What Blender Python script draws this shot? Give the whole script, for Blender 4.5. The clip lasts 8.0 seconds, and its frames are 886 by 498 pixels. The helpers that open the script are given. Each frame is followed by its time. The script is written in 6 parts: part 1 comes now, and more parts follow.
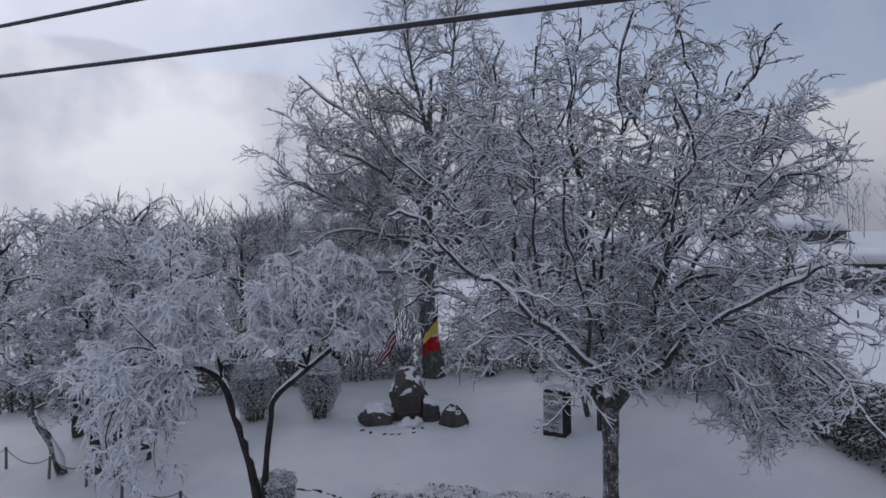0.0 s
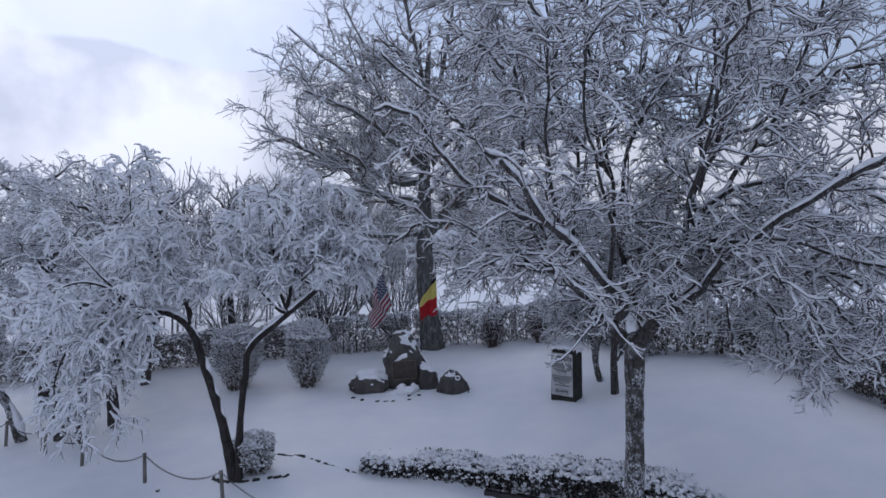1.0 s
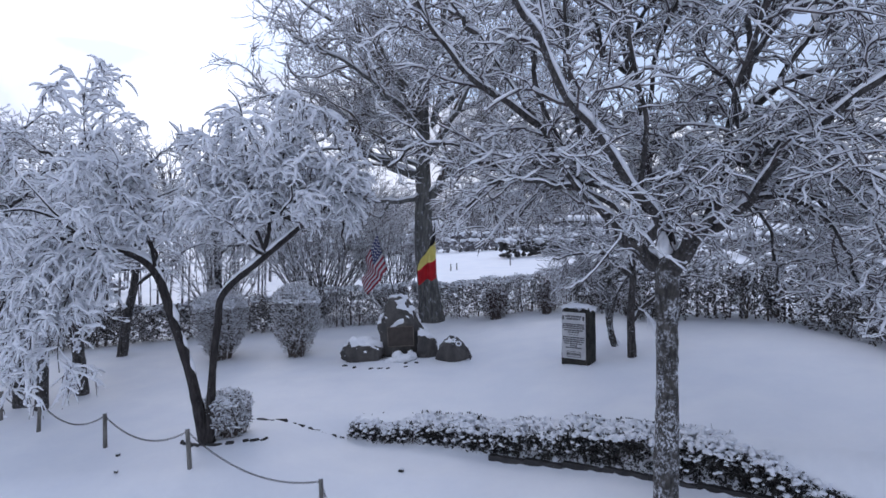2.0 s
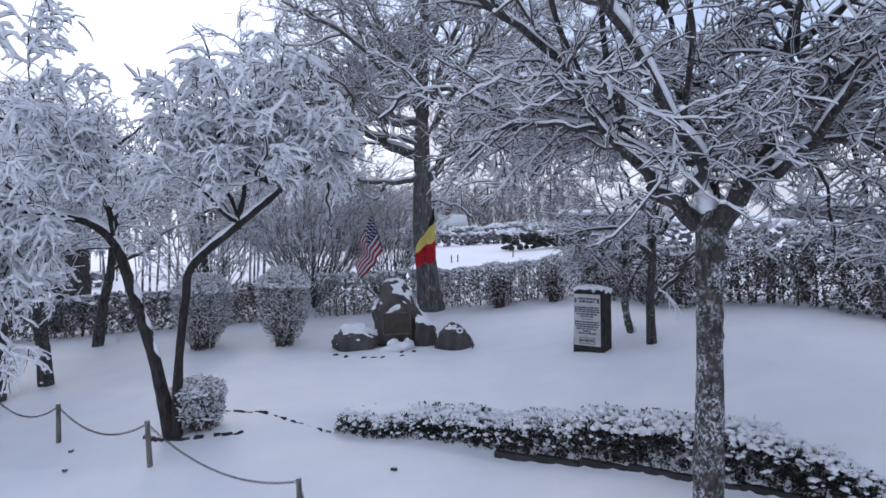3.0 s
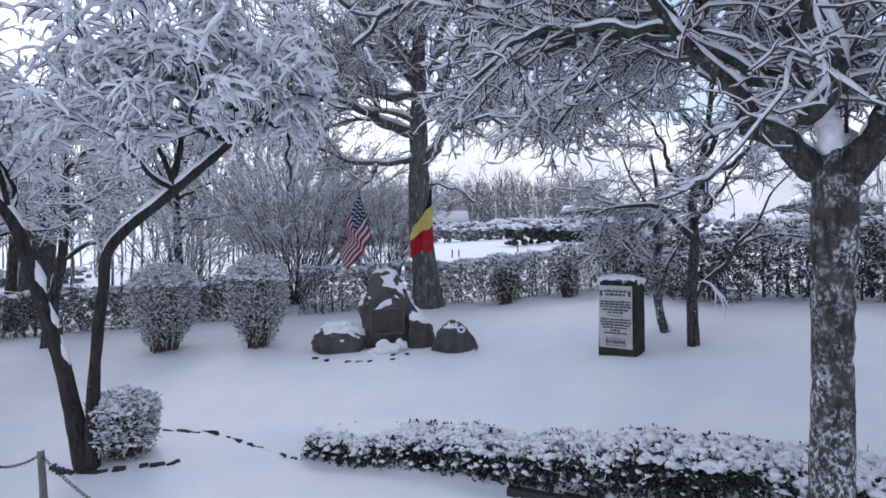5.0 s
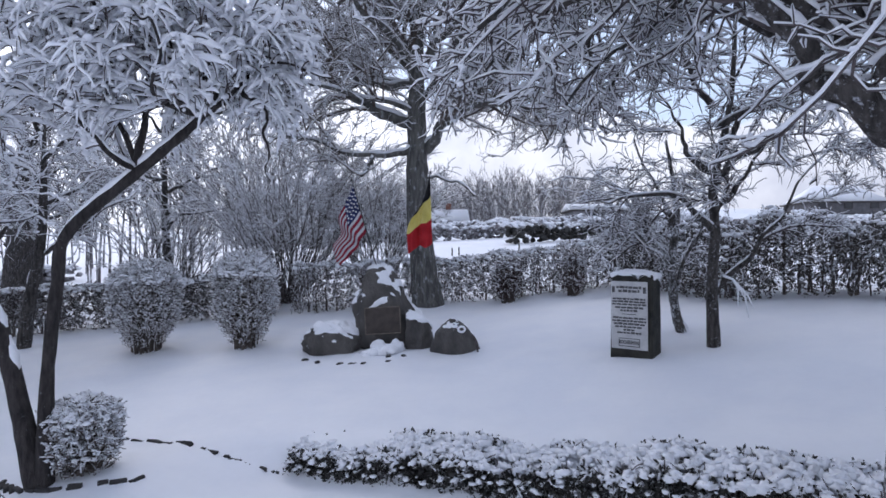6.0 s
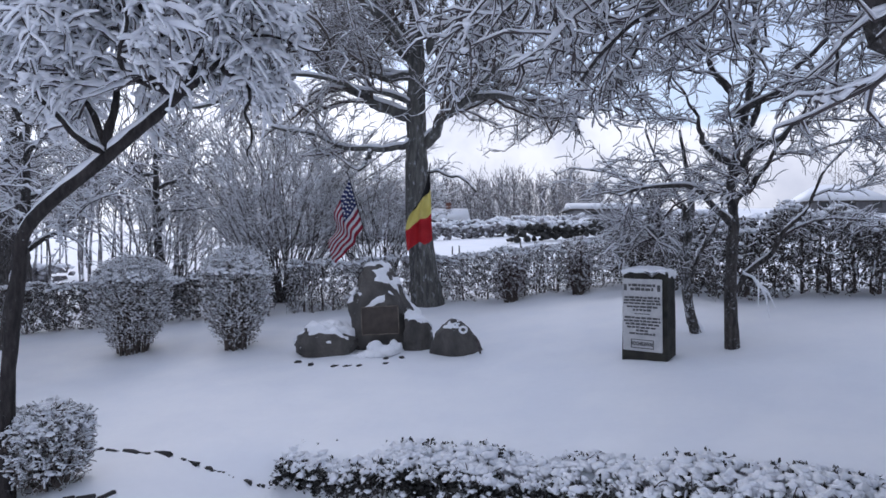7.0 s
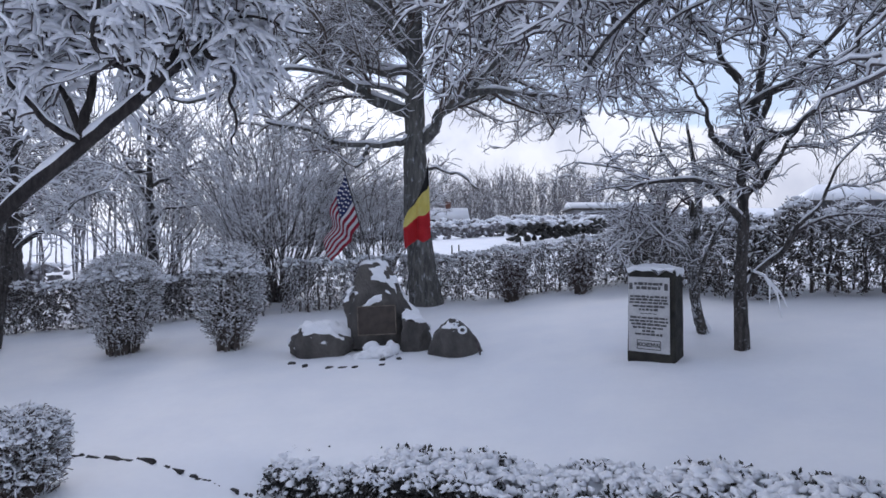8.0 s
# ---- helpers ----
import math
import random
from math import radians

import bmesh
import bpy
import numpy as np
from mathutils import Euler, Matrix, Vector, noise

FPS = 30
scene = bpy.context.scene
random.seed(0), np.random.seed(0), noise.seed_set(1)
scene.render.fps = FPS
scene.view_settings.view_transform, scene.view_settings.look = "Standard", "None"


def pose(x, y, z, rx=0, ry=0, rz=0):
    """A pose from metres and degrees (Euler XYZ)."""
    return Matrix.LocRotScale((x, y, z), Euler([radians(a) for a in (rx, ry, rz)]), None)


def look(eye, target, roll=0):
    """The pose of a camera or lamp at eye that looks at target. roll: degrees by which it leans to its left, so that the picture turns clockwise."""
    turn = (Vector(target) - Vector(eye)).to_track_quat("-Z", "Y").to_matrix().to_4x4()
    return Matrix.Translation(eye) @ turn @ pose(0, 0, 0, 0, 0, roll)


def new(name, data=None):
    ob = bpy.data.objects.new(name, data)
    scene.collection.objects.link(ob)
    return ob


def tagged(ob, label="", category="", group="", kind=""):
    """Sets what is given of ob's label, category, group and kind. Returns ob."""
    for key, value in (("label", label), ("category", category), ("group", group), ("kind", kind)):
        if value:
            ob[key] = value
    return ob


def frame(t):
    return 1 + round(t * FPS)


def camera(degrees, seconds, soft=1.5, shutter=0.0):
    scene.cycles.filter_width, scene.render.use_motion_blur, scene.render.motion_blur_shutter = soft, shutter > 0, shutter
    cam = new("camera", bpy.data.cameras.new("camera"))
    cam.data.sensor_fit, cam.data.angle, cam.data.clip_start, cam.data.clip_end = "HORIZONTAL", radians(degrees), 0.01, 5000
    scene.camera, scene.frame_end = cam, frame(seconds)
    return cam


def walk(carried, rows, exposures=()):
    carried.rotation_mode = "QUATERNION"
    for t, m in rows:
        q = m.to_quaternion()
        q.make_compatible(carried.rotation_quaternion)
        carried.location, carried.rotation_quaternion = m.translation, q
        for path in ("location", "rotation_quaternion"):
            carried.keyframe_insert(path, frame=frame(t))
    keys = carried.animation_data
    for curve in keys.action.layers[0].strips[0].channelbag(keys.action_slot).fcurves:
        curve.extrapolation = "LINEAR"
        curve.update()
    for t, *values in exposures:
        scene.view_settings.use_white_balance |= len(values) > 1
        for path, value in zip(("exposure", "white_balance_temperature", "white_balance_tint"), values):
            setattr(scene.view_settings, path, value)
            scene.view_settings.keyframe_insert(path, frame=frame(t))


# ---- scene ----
# camera: a small drone that sinks and glides in towards the memorial
cam = camera(74.0, 8.0, soft=1.6)
METRES, DEPTH, EYE, TILT, LEAN, TURN = 8.0, 10.4, 5.6, 0.0, 0.0, 0.0
ROWS = [
    (0.0, 0.0, 0.0, 0.0, 0.0, 0.0, 0.0),
    (0.5, 0.0045, 0.0771, -0.0903, 0.02, 0.02, -0.04),
    (1.0, 0.0099, 0.1555, -0.184, 0.09, -0.02, -0.03),
    (1.5, 0.013, 0.229, -0.2746, 0.16, -0.02, -0.02),
    (3.0, 0.0173, 0.4285, -0.4067, 0.27, -0.13, 0.0),
    (3.5, 0.0188, 0.4908, -0.4192, 0.35, -0.12, 0.01),
    (4.0, 0.02, 0.5408, -0.4277, 0.36, -0.17, 0.04),
    (4.5, 0.0217, 0.5955, -0.4378, 0.38, -0.17, 0.0),
    (6.0, 0.0253, 0.7273, -0.4634, 0.39, -0.17, 0.0),
    (6.5, 0.0244, 0.7603, -0.4689, 0.38, -0.17, -0.02),
    (7.0, 0.023, 0.7861, -0.473, 0.37, -0.17, -0.03),
    (7.5, 0.024, 0.8061, -0.4759, 0.35, -0.19, -0.05),
    (8.0, 0.0254, 0.821, -0.4785, 0.35, -0.18, -0.05),
]
walk(cam, [(t, pose(0, 0, EYE, TILT, LEAN, TURN) @ pose(METRES * x, DEPTH * y, METRES * z, 90 + pitch, roll, yaw)) for t, x, y, z, yaw, pitch, roll in ROWS],
     exposures=[(0.0, -0.86, 6200, 15), (0.5, -0.72, 5900, 15), (1.0, -0.51, 5800, 15), (1.5, -0.21, 5790, 15), (3.0, 0.08, 5930, 15), (4.5, 0.19, 5970, 15), (6.0, 0.14, 5960, 15), (8.0, 0.06, 5960, 15)])

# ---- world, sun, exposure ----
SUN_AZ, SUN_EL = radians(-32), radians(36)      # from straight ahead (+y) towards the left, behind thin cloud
world = bpy.data.worlds.new("winter_sky")
scene.world = world
world.use_nodes = True


def sky_nodes():
    nt = world.node_tree
    nt.nodes.clear()
    n, l = nt.nodes.new, nt.links.new
    out, bg = n("ShaderNodeOutputWorld"), n("ShaderNodeBackground")
    sky = n("ShaderNodeTexSky")
    sky.sky_type, sky.sun_disc = "NISHITA", False
    sky.sun_elevation, sky.sun_rotation = SUN_EL, SUN_AZ
    sky.air_density, sky.dust_density, sky.ozone_density = 1.0, 0.8, 1.2
    co = n("ShaderNodeTexCoord")
    mp = n("ShaderNodeMapping")
    mp.inputs["Scale"].default_value = (1.0, 1.0, 2.3)
    mp.inputs["Location"].default_value = CLOUD_SHIFT
    no = n("ShaderNodeTexNoise")
    no.inputs["Scale"].default_value, no.inputs["Detail"].default_value, no.inputs["Roughness"].default_value = 1.9, 9.0, 0.55
    ramp = n("ShaderNodeValToRGB")
    ramp.color_ramp.elements[0].position, ramp.color_ramp.elements[1].position = 0.50, 0.545
    ramp.color_ramp.elements[0].color = (0.36, 0.36, 0.36, 1)
    # more cloud towards the horizon
    sep = n("ShaderNodeSeparateXYZ")
    low = n("ShaderNodeMapRange")
    low.inputs["From Min"].default_value, low.inputs["From Max"].default_value = 0.10, 0.39
    low.inputs["To Min"].default_value, low.inputs["To Max"].default_value = 0.60, -0.34
    add = n("ShaderNodeMath")
    add.operation = "ADD"
    # body of the cloud: bright tops, greyer folds
    no2 = n("ShaderNodeTexNoise")
    no2.inputs["Scale"].default_value, no2.inputs["Detail"].default_value = 4.4, 8.0
    body = n("ShaderNodeValToRGB")
    body.color_ramp.elements[0].position, body.color_ramp.elements[1].position = 0.38, 0.54
    body.color_ramp.elements[0].color = (9.0, 9.35, 10.4, 1)
    body.color_ramp.elements[1].color = (13.3, 13.4, 13.8, 1)
    mix = n("ShaderNodeMix")
    mix.data_type = "RGBA"
    l(co.outputs["Generated"], mp.inputs["Vector"])
    l(mp.outputs[0], no.inputs["Vector"])
    l(co.outputs["Generated"], no2.inputs["Vector"])
    l(co.outputs["Generated"], sep.inputs[0])
    l(sep.outputs["Z"], low.inputs["Value"])
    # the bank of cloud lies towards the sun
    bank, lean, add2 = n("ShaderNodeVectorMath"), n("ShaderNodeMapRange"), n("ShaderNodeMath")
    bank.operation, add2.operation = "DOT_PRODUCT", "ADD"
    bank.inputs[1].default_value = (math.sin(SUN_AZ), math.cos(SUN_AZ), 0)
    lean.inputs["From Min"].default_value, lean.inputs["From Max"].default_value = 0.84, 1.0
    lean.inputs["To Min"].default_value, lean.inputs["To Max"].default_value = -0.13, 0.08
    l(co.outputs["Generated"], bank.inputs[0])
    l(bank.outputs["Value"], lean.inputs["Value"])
    l(no.outputs["Fac"], add.inputs[0])
    l(low.outputs[0], add.inputs[1])
    # unseen broken cloud, added overhead to throw more light on the snow
    high, add3 = n("ShaderNodeMapRange"), n("ShaderNodeMath")
    high.inputs["From Min"].default_value, high.inputs["From Max"].default_value = 0.50, 0.80
    high.inputs["To Min"].default_value, high.inputs["To Max"].default_value = 0.0, 0.32
    add3.operation = "ADD"
    l(sep.outputs["Z"], high.inputs["Value"])
    l(add.outputs[0], add3.inputs[0])
    l(high.outputs[0], add3.inputs[1])
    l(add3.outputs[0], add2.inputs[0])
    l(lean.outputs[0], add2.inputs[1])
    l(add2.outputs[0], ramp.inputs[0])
    l(no2.outputs["Fac"], body.inputs[0])
    l(ramp.outputs[0], mix.inputs["Factor"])
    l(sky.outputs[0], mix.inputs["A"])
    # thin cloud is brighter towards the sun
    glow, lit = n("ShaderNodeMapRange"), n("ShaderNodeVectorMath")
    glow.inputs["From Min"].default_value, glow.inputs["From Max"].default_value = 0.80, 0.99
    glow.inputs["To Min"].default_value, glow.inputs["To Max"].default_value = 0.74, 1.10
    lit.operation = "SCALE"
    l(bank.outputs["Value"], glow.inputs["Value"])
    # and an overcast is brighter overhead than at the horizon
    rise, both = n("ShaderNodeMapRange"), n("ShaderNodeMath")
    rise.inputs["To Min"].default_value, rise.inputs["To Max"].default_value = 0.56, 1.26
    both.operation = "MULTIPLY"
    l(sep.outputs["Z"], rise.inputs["Value"])
    l(glow.outputs[0], both.inputs[0])
    l(rise.outputs[0], both.inputs[1])
    l(body.outputs[0], lit.inputs[0])
    l(both.outputs[0], lit.inputs["Scale"])
    l(lit.outputs[0], mix.inputs["B"])
    l(mix.outputs["Result"], bg.inputs["Color"])
    bg.inputs["Strength"].default_value = SKY
    l(bg.outputs[0], out.inputs[0])


SKY, CLOUD_SHIFT = 0.14, (0.35, 0.1, 0.2)
sky_nodes()
sun = new("sun", bpy.data.lights.new("sun", "SUN"))
sun.data.energy, sun.data.angle, sun.data.color = 0.9, radians(40), (1.0, 0.95, 0.88)
sun.matrix_world = look((math.sin(SUN_AZ) * 50, math.cos(SUN_AZ) * 50, math.tan(SUN_EL) * 50), (0, 0, 0))

# ---- materials ----
def material(name, base, second, scale=8.0, rough=0.8, bump=0.3, fine=60.0, contrast=(0.35, 0.65), metal=0.0, stretch=(1, 1, 1), rand=0.0, relief=0.02, speck=0.22):
    """Two tones mixed by a coarse noise, a fine grain on top, and relief from both."""
    m = bpy.data.materials.new(name)
    m.use_nodes = True
    nt = m.node_tree
    n, l = nt.nodes.new, nt.links.new
    p = nt.nodes["Principled BSDF"]
    co, mp = n("ShaderNodeTexCoord"), n("ShaderNodeMapping")
    mp.inputs["Scale"].default_value = stretch
    a, b = n("ShaderNodeTexNoise"), n("ShaderNodeTexNoise")
    a.inputs["Scale"].default_value, a.inputs["Detail"].default_value = scale, 6
    b.inputs["Scale"].default_value, b.inputs["Detail"].default_value = fine, 4
    ramp = n("ShaderNodeMapRange")
    ramp.inputs["From Min"].default_value, ramp.inputs["From Max"].default_value = contrast
    mix = n("ShaderNodeMix")
    mix.data_type = "RGBA"
    mix.inputs["A"].default_value, mix.inputs["B"].default_value = (*base, 1), (*second, 1)
    grain = n("ShaderNodeMapRange")
    grain.inputs["To Min"].default_value, grain.inputs["To Max"].default_value = 1 - speck, 1 + speck
    mul = n("ShaderNodeVectorMath")
    mul.operation = "SCALE"
    l(co.outputs["Object"], mp.inputs["Vector"])
    l(mp.outputs[0], a.inputs["Vector"])
    l(mp.outputs[0], b.inputs["Vector"])
    l(a.outputs["Fac"], ramp.inputs["Value"])
    l(ramp.outputs[0], mix.inputs["Factor"])
    l(b.outputs["Fac"], grain.inputs["Value"])
    l(mix.outputs["Result"], mul.inputs[0])
    l(grain.outputs[0], mul.inputs["Scale"])
    last = mul.outputs[0]
    if rand:
        info, rr, m2 = n("ShaderNodeObjectInfo"), n("ShaderNodeMapRange"), n("ShaderNodeVectorMath")
        rr.inputs["To Min"].default_value, rr.inputs["To Max"].default_value = 1 - rand, 1 + rand
        m2.operation = "SCALE"
        l(info.outputs["Random"], rr.inputs["Value"])
        l(last, m2.inputs[0])
        l(rr.outputs[0], m2.inputs["Scale"])
        last = m2.outputs[0]
    l(last, p.inputs["Base Color"])
    p.inputs["Roughness"].default_value, p.inputs["Metallic"].default_value = rough, metal
    if bump:
        h, bp = n("ShaderNodeMath"), n("ShaderNodeBump")
        h.operation = "MULTIPLY_ADD"
        h.inputs[1].default_value = 0.35
        l(b.outputs["Fac"], h.inputs[0])
        l(a.outputs["Fac"], h.inputs[2])
        bp.inputs["Strength"].default_value, bp.inputs["Distance"].default_value = bump, relief
        l(h.outputs[0], bp.inputs["Height"])
        l(bp.outputs[0], p.inputs["Normal"])
    return m


def with_snow(m, scale, low, high, colour=(0.80, 0.82, 0.86), stretch=(1, 1, 1), patch=0.0):
    """Snow blown on to a rough surface: white flecks with an outline of their own."""
    nt = m.node_tree
    n, l = nt.nodes.new, nt.links.new
    p = nt.nodes["Principled BSDF"]
    old = p.inputs["Base Color"].links[0].from_socket
    co, mp, a, r, mix = n("ShaderNodeTexCoord"), n("ShaderNodeMapping"), n("ShaderNodeTexNoise"), n("ShaderNodeMapRange"), n("ShaderNodeMix")
    mp.inputs["Scale"].default_value = stretch
    a.inputs["Scale"].default_value, a.inputs["Detail"].default_value, a.inputs["Roughness"].default_value = scale, 8, 0.65
    r.inputs["From Min"].default_value, r.inputs["From Max"].default_value = low, high
    mix.data_type = "RGBA"
    mix.inputs["B"].default_value = (*colour, 1)
    l(co.outputs["Object"], mp.inputs["Vector"])
    l(mp.outputs[0], a.inputs["Vector"])
    l(a.outputs["Fac"], r.inputs["Value"])
    fac = r.outputs[0]
    if patch:
        b, rb, mul = n("ShaderNodeTexNoise"), n("ShaderNodeMapRange"), n("ShaderNodeMath")
        b.inputs["Scale"].default_value, b.inputs["Detail"].default_value = patch, 3
        rb.inputs["From Min"].default_value, rb.inputs["From Max"].default_value = 0.40, 0.62
        mul.operation = "MULTIPLY"
        l(co.outputs["Object"], b.inputs["Vector"])
        l(b.outputs["Fac"], rb.inputs["Value"])
        l(fac, mul.inputs[0])
        l(rb.outputs[0], mul.inputs[1])
        fac = mul.outputs[0]
    l(fac, mix.inputs["Factor"])
    l(old, mix.inputs["A"])
    l(mix.outputs["Result"], p.inputs["Base Color"])
    return m


M_SNOW = material("snow", (0.80, 0.82, 0.86), (0.86, 0.87, 0.89), 0.9, 0.65, 0.30, 9.0, relief=0.03, speck=0.02)
M_SNOW_TREE = material("branch_snow", (0.78, 0.80, 0.85), (0.86, 0.87, 0.89), 14.0, 0.7, 0.25, 80.0, speck=0.04)
M_BARK = with_snow(material("bark", (0.020, 0.018, 0.017), (0.084, 0.075, 0.070), 9.0, 0.92, 1.0, 55.0, stretch=(2.2, 2.2, 0.6), relief=0.04), 24.0, 0.56, 0.70, colour=(0.55, 0.57, 0.61), patch=3.0)
M_BARK_DARK = with_snow(material("dark_bark", (0.012, 0.010, 0.010), (0.050, 0.042, 0.040), 9.0, 0.9, 1.0, 55.0, stretch=(2.2, 2.2, 0.6), relief=0.04), 20.0, 0.64, 0.74, colour=(0.55, 0.57, 0.61), patch=3.0)
M_BARK_SNOW = with_snow(material("snow_flecked_bark", (0.025, 0.023, 0.021), (0.080, 0.073, 0.065), 8.0, 0.92, 1.0, 50.0, stretch=(2.2, 2.2, 0.7), relief=0.03), 30.0, 0.47, 0.59, stretch=(1.0, 1.0, 0.7), colour=(0.66, 0.68, 0.72), patch=4.0)
M_BARK_BIG = with_snow(material("grey_green_bark", (0.058, 0.058, 0.056), (0.15, 0.147, 0.135), 4.0, 0.92, 1.0, 24.0, stretch=(3.0, 3.0, 0.5), relief=0.06), 5.0, 0.56, 0.75, colour=(0.5, 0.52, 0.56), stretch=(2, 2, 0.8))
M_TWIG = material("twig", (0.046, 0.038, 0.040), (0.110, 0.092, 0.092), 10.0, 0.9, 0.0, 70.0)
M_TWIG_PALE = material("pale_twig", (0.075, 0.060, 0.053), (0.14, 0.115, 0.10), 10.0, 0.9, 0.0, 70.0)
M_TWIG_RED = material("reddish_twig", (0.045, 0.028, 0.027), (0.095, 0.062, 0.058), 8.0, 0.9, 0.0, 60.0)
M_STEM = material("shrub_stem", (0.065, 0.054, 0.048), (0.15, 0.128, 0.115), 9.0, 0.9, 0.4, 60.0)
M_ROD = with_snow(material("frosted_rod", (0.045, 0.038, 0.036), (0.11, 0.094, 0.088), 9.0, 0.9, 0.4, 60.0), 9.0, 0.56, 0.70, colour=(0.60, 0.62, 0.66), stretch=(1, 1, 0.5))
M_LEAF = material("evergreen_leaf", (0.013, 0.013, 0.013), (0.042, 0.040, 0.034), 5.0, 0.55, 0.0, 40.0)
M_LEAF_HEDGE = with_snow(material("conifer_spray", (0.034, 0.030, 0.027), (0.100, 0.084, 0.072), 4.0, 0.75, 0.0, 40.0), 14.0, 0.54, 0.70, colour=(0.55, 0.57, 0.61))
M_LEAF_BROWN = with_snow(material("withered_leaf", (0.055, 0.047, 0.044), (0.14, 0.12, 0.11), 5.0, 0.8, 0.0, 40.0), 14.0, 0.50, 0.66, colour=(0.55, 0.57, 0.61))
M_ROCK = material("field_stone", (0.048, 0.046, 0.045), (0.115, 0.107, 0.099), 3.4, 0.9, 1.0, 30.0, relief=0.07, contrast=(0.32, 0.68), stretch=(1, 1, 0.6))
# stone colour darkened to take in the shadow gap along the edging
M_ROCK_DARK = material("shade_darkened_stone", (0.024, 0.023, 0.024), (0.062, 0.058, 0.055), 4.0, 0.9, 1.0, 30.0, relief=0.04, rand=0.25)
M_GRANITE = material("weathered_granite", (0.017, 0.018, 0.017), (0.046, 0.044, 0.037), 5.0, 0.75, 0.6, 90.0, relief=0.02)
M_PLATE = material("engraved_stone_plate", (0.42, 0.42, 0.43), (0.52, 0.52, 0.52), 6.0, 0.55, 0.15, 60.0)
M_GRANITE.node_tree.nodes["Principled BSDF"].inputs["Specular IOR Level"].default_value = 0.2
M_INK = material("engraved_lettering", (0.05, 0.05, 0.055), (0.09, 0.09, 0.09), 20.0, 0.7, 0.0, 80.0)
M_BRONZE = material("dull_bronze", (0.042, 0.035, 0.031), (0.070, 0.056, 0.048), 7.0, 0.55, 0.4, 60.0, metal=0.35)
M_BRONZE_RIM = material("worn_bronze_rim", (0.10, 0.085, 0.07), (0.20, 0.17, 0.14), 12.0, 0.5, 0.3, 70.0, metal=0.4)
M_POST = material("weathered_post", (0.10, 0.095, 0.085), (0.21, 0.20, 0.18), 9.0, 0.9, 0.6, 50.0, stretch=(2, 2, 0.5))
M_CHAIN = material("dark_chain", (0.045, 0.045, 0.05), (0.10, 0.09, 0.08), 30.0, 0.55, 0.3, 90.0, metal=0.6)
M_POLE = material("dark_pole", (0.035, 0.035, 0.04), (0.06, 0.06, 0.06), 10.0, 0.6, 0.1, 60.0)
M_RED = material("red_cloth", (0.48, 0.02, 0.03), (0.58, 0.035, 0.045), 5.0, 0.85, 0.15, 120.0)
M_YELLOW = material("yellow_cloth", (0.70, 0.62, 0.20), (0.78, 0.70, 0.26), 5.0, 0.85, 0.15, 120.0)
M_BLACK = material("black_cloth", (0.012, 0.012, 0.014), (0.025, 0.025, 0.028), 5.0, 0.85, 0.15, 120.0)
M_WHITE = material("white_cloth", (0.66, 0.65, 0.68), (0.74, 0.73, 0.75), 5.0, 0.85, 0.15, 120.0)
M_CRIMSON = material("crimson_cloth", (0.30, 0.022, 0.05), (0.38, 0.035, 0.06), 5.0, 0.85, 0.15, 120.0)
M_NAVY = material("navy_cloth", (0.022, 0.03, 0.11), (0.035, 0.045, 0.15), 5.0, 0.85, 0.15, 120.0)
M_CABLE = material("black_cable", (0.02, 0.02, 0.022), (0.04, 0.04, 0.04), 10.0, 0.6, 0.1, 60.0)
M_WALL = material("house_wall", (0.085, 0.083, 0.09), (0.14, 0.135, 0.14), 2.0, 0.9, 0.2, 20.0)
M_PALEWALL = material("grey_rendered_wall", (0.22, 0.22, 0.235), (0.30, 0.30, 0.31), 2.0, 0.9, 0.2, 20.0)
M_DARKWOOD = material("dark_boarding", (0.04, 0.035, 0.032), (0.075, 0.065, 0.06), 3.0, 0.9, 0.2, 20.0)
M_GLASS = material("dark_window", (0.02, 0.024, 0.03), (0.03, 0.034, 0.04), 3.0, 0.12, 0.0, 20.0)
M_BRICK = material("chimney_brick", (0.13, 0.06, 0.045), (0.2, 0.10, 0.075), 6.0, 0.9, 0.3, 40.0)
# paler than the near twigs: the haze of distance is put into the colour
M_FARTWIG = with_snow(material("hazed_far_wood", (0.12, 0.11, 0.115), (0.20, 0.19, 0.195), 1.5, 0.95, 0.0, 12.0), 2.0, 0.50, 0.68)

# ---- small building kit ----
UP = np.array((0.0, 0.0, 1.0))


def smooth(a, b, x):
    u = np.clip((x - a) / (b - a), 0, 1)
    return u * u * (3 - 2 * u)


def thing(name, place, label, category, group="", kind="", turn=0.0):
    """An empty at the base of a thing; its parts hang under it."""
    ob = new(name)
    ob.matrix_world = pose(*place, 0, 0, turn)
    ob.empty_display_size = 0.2
    return tagged(ob, label, category, group, kind)


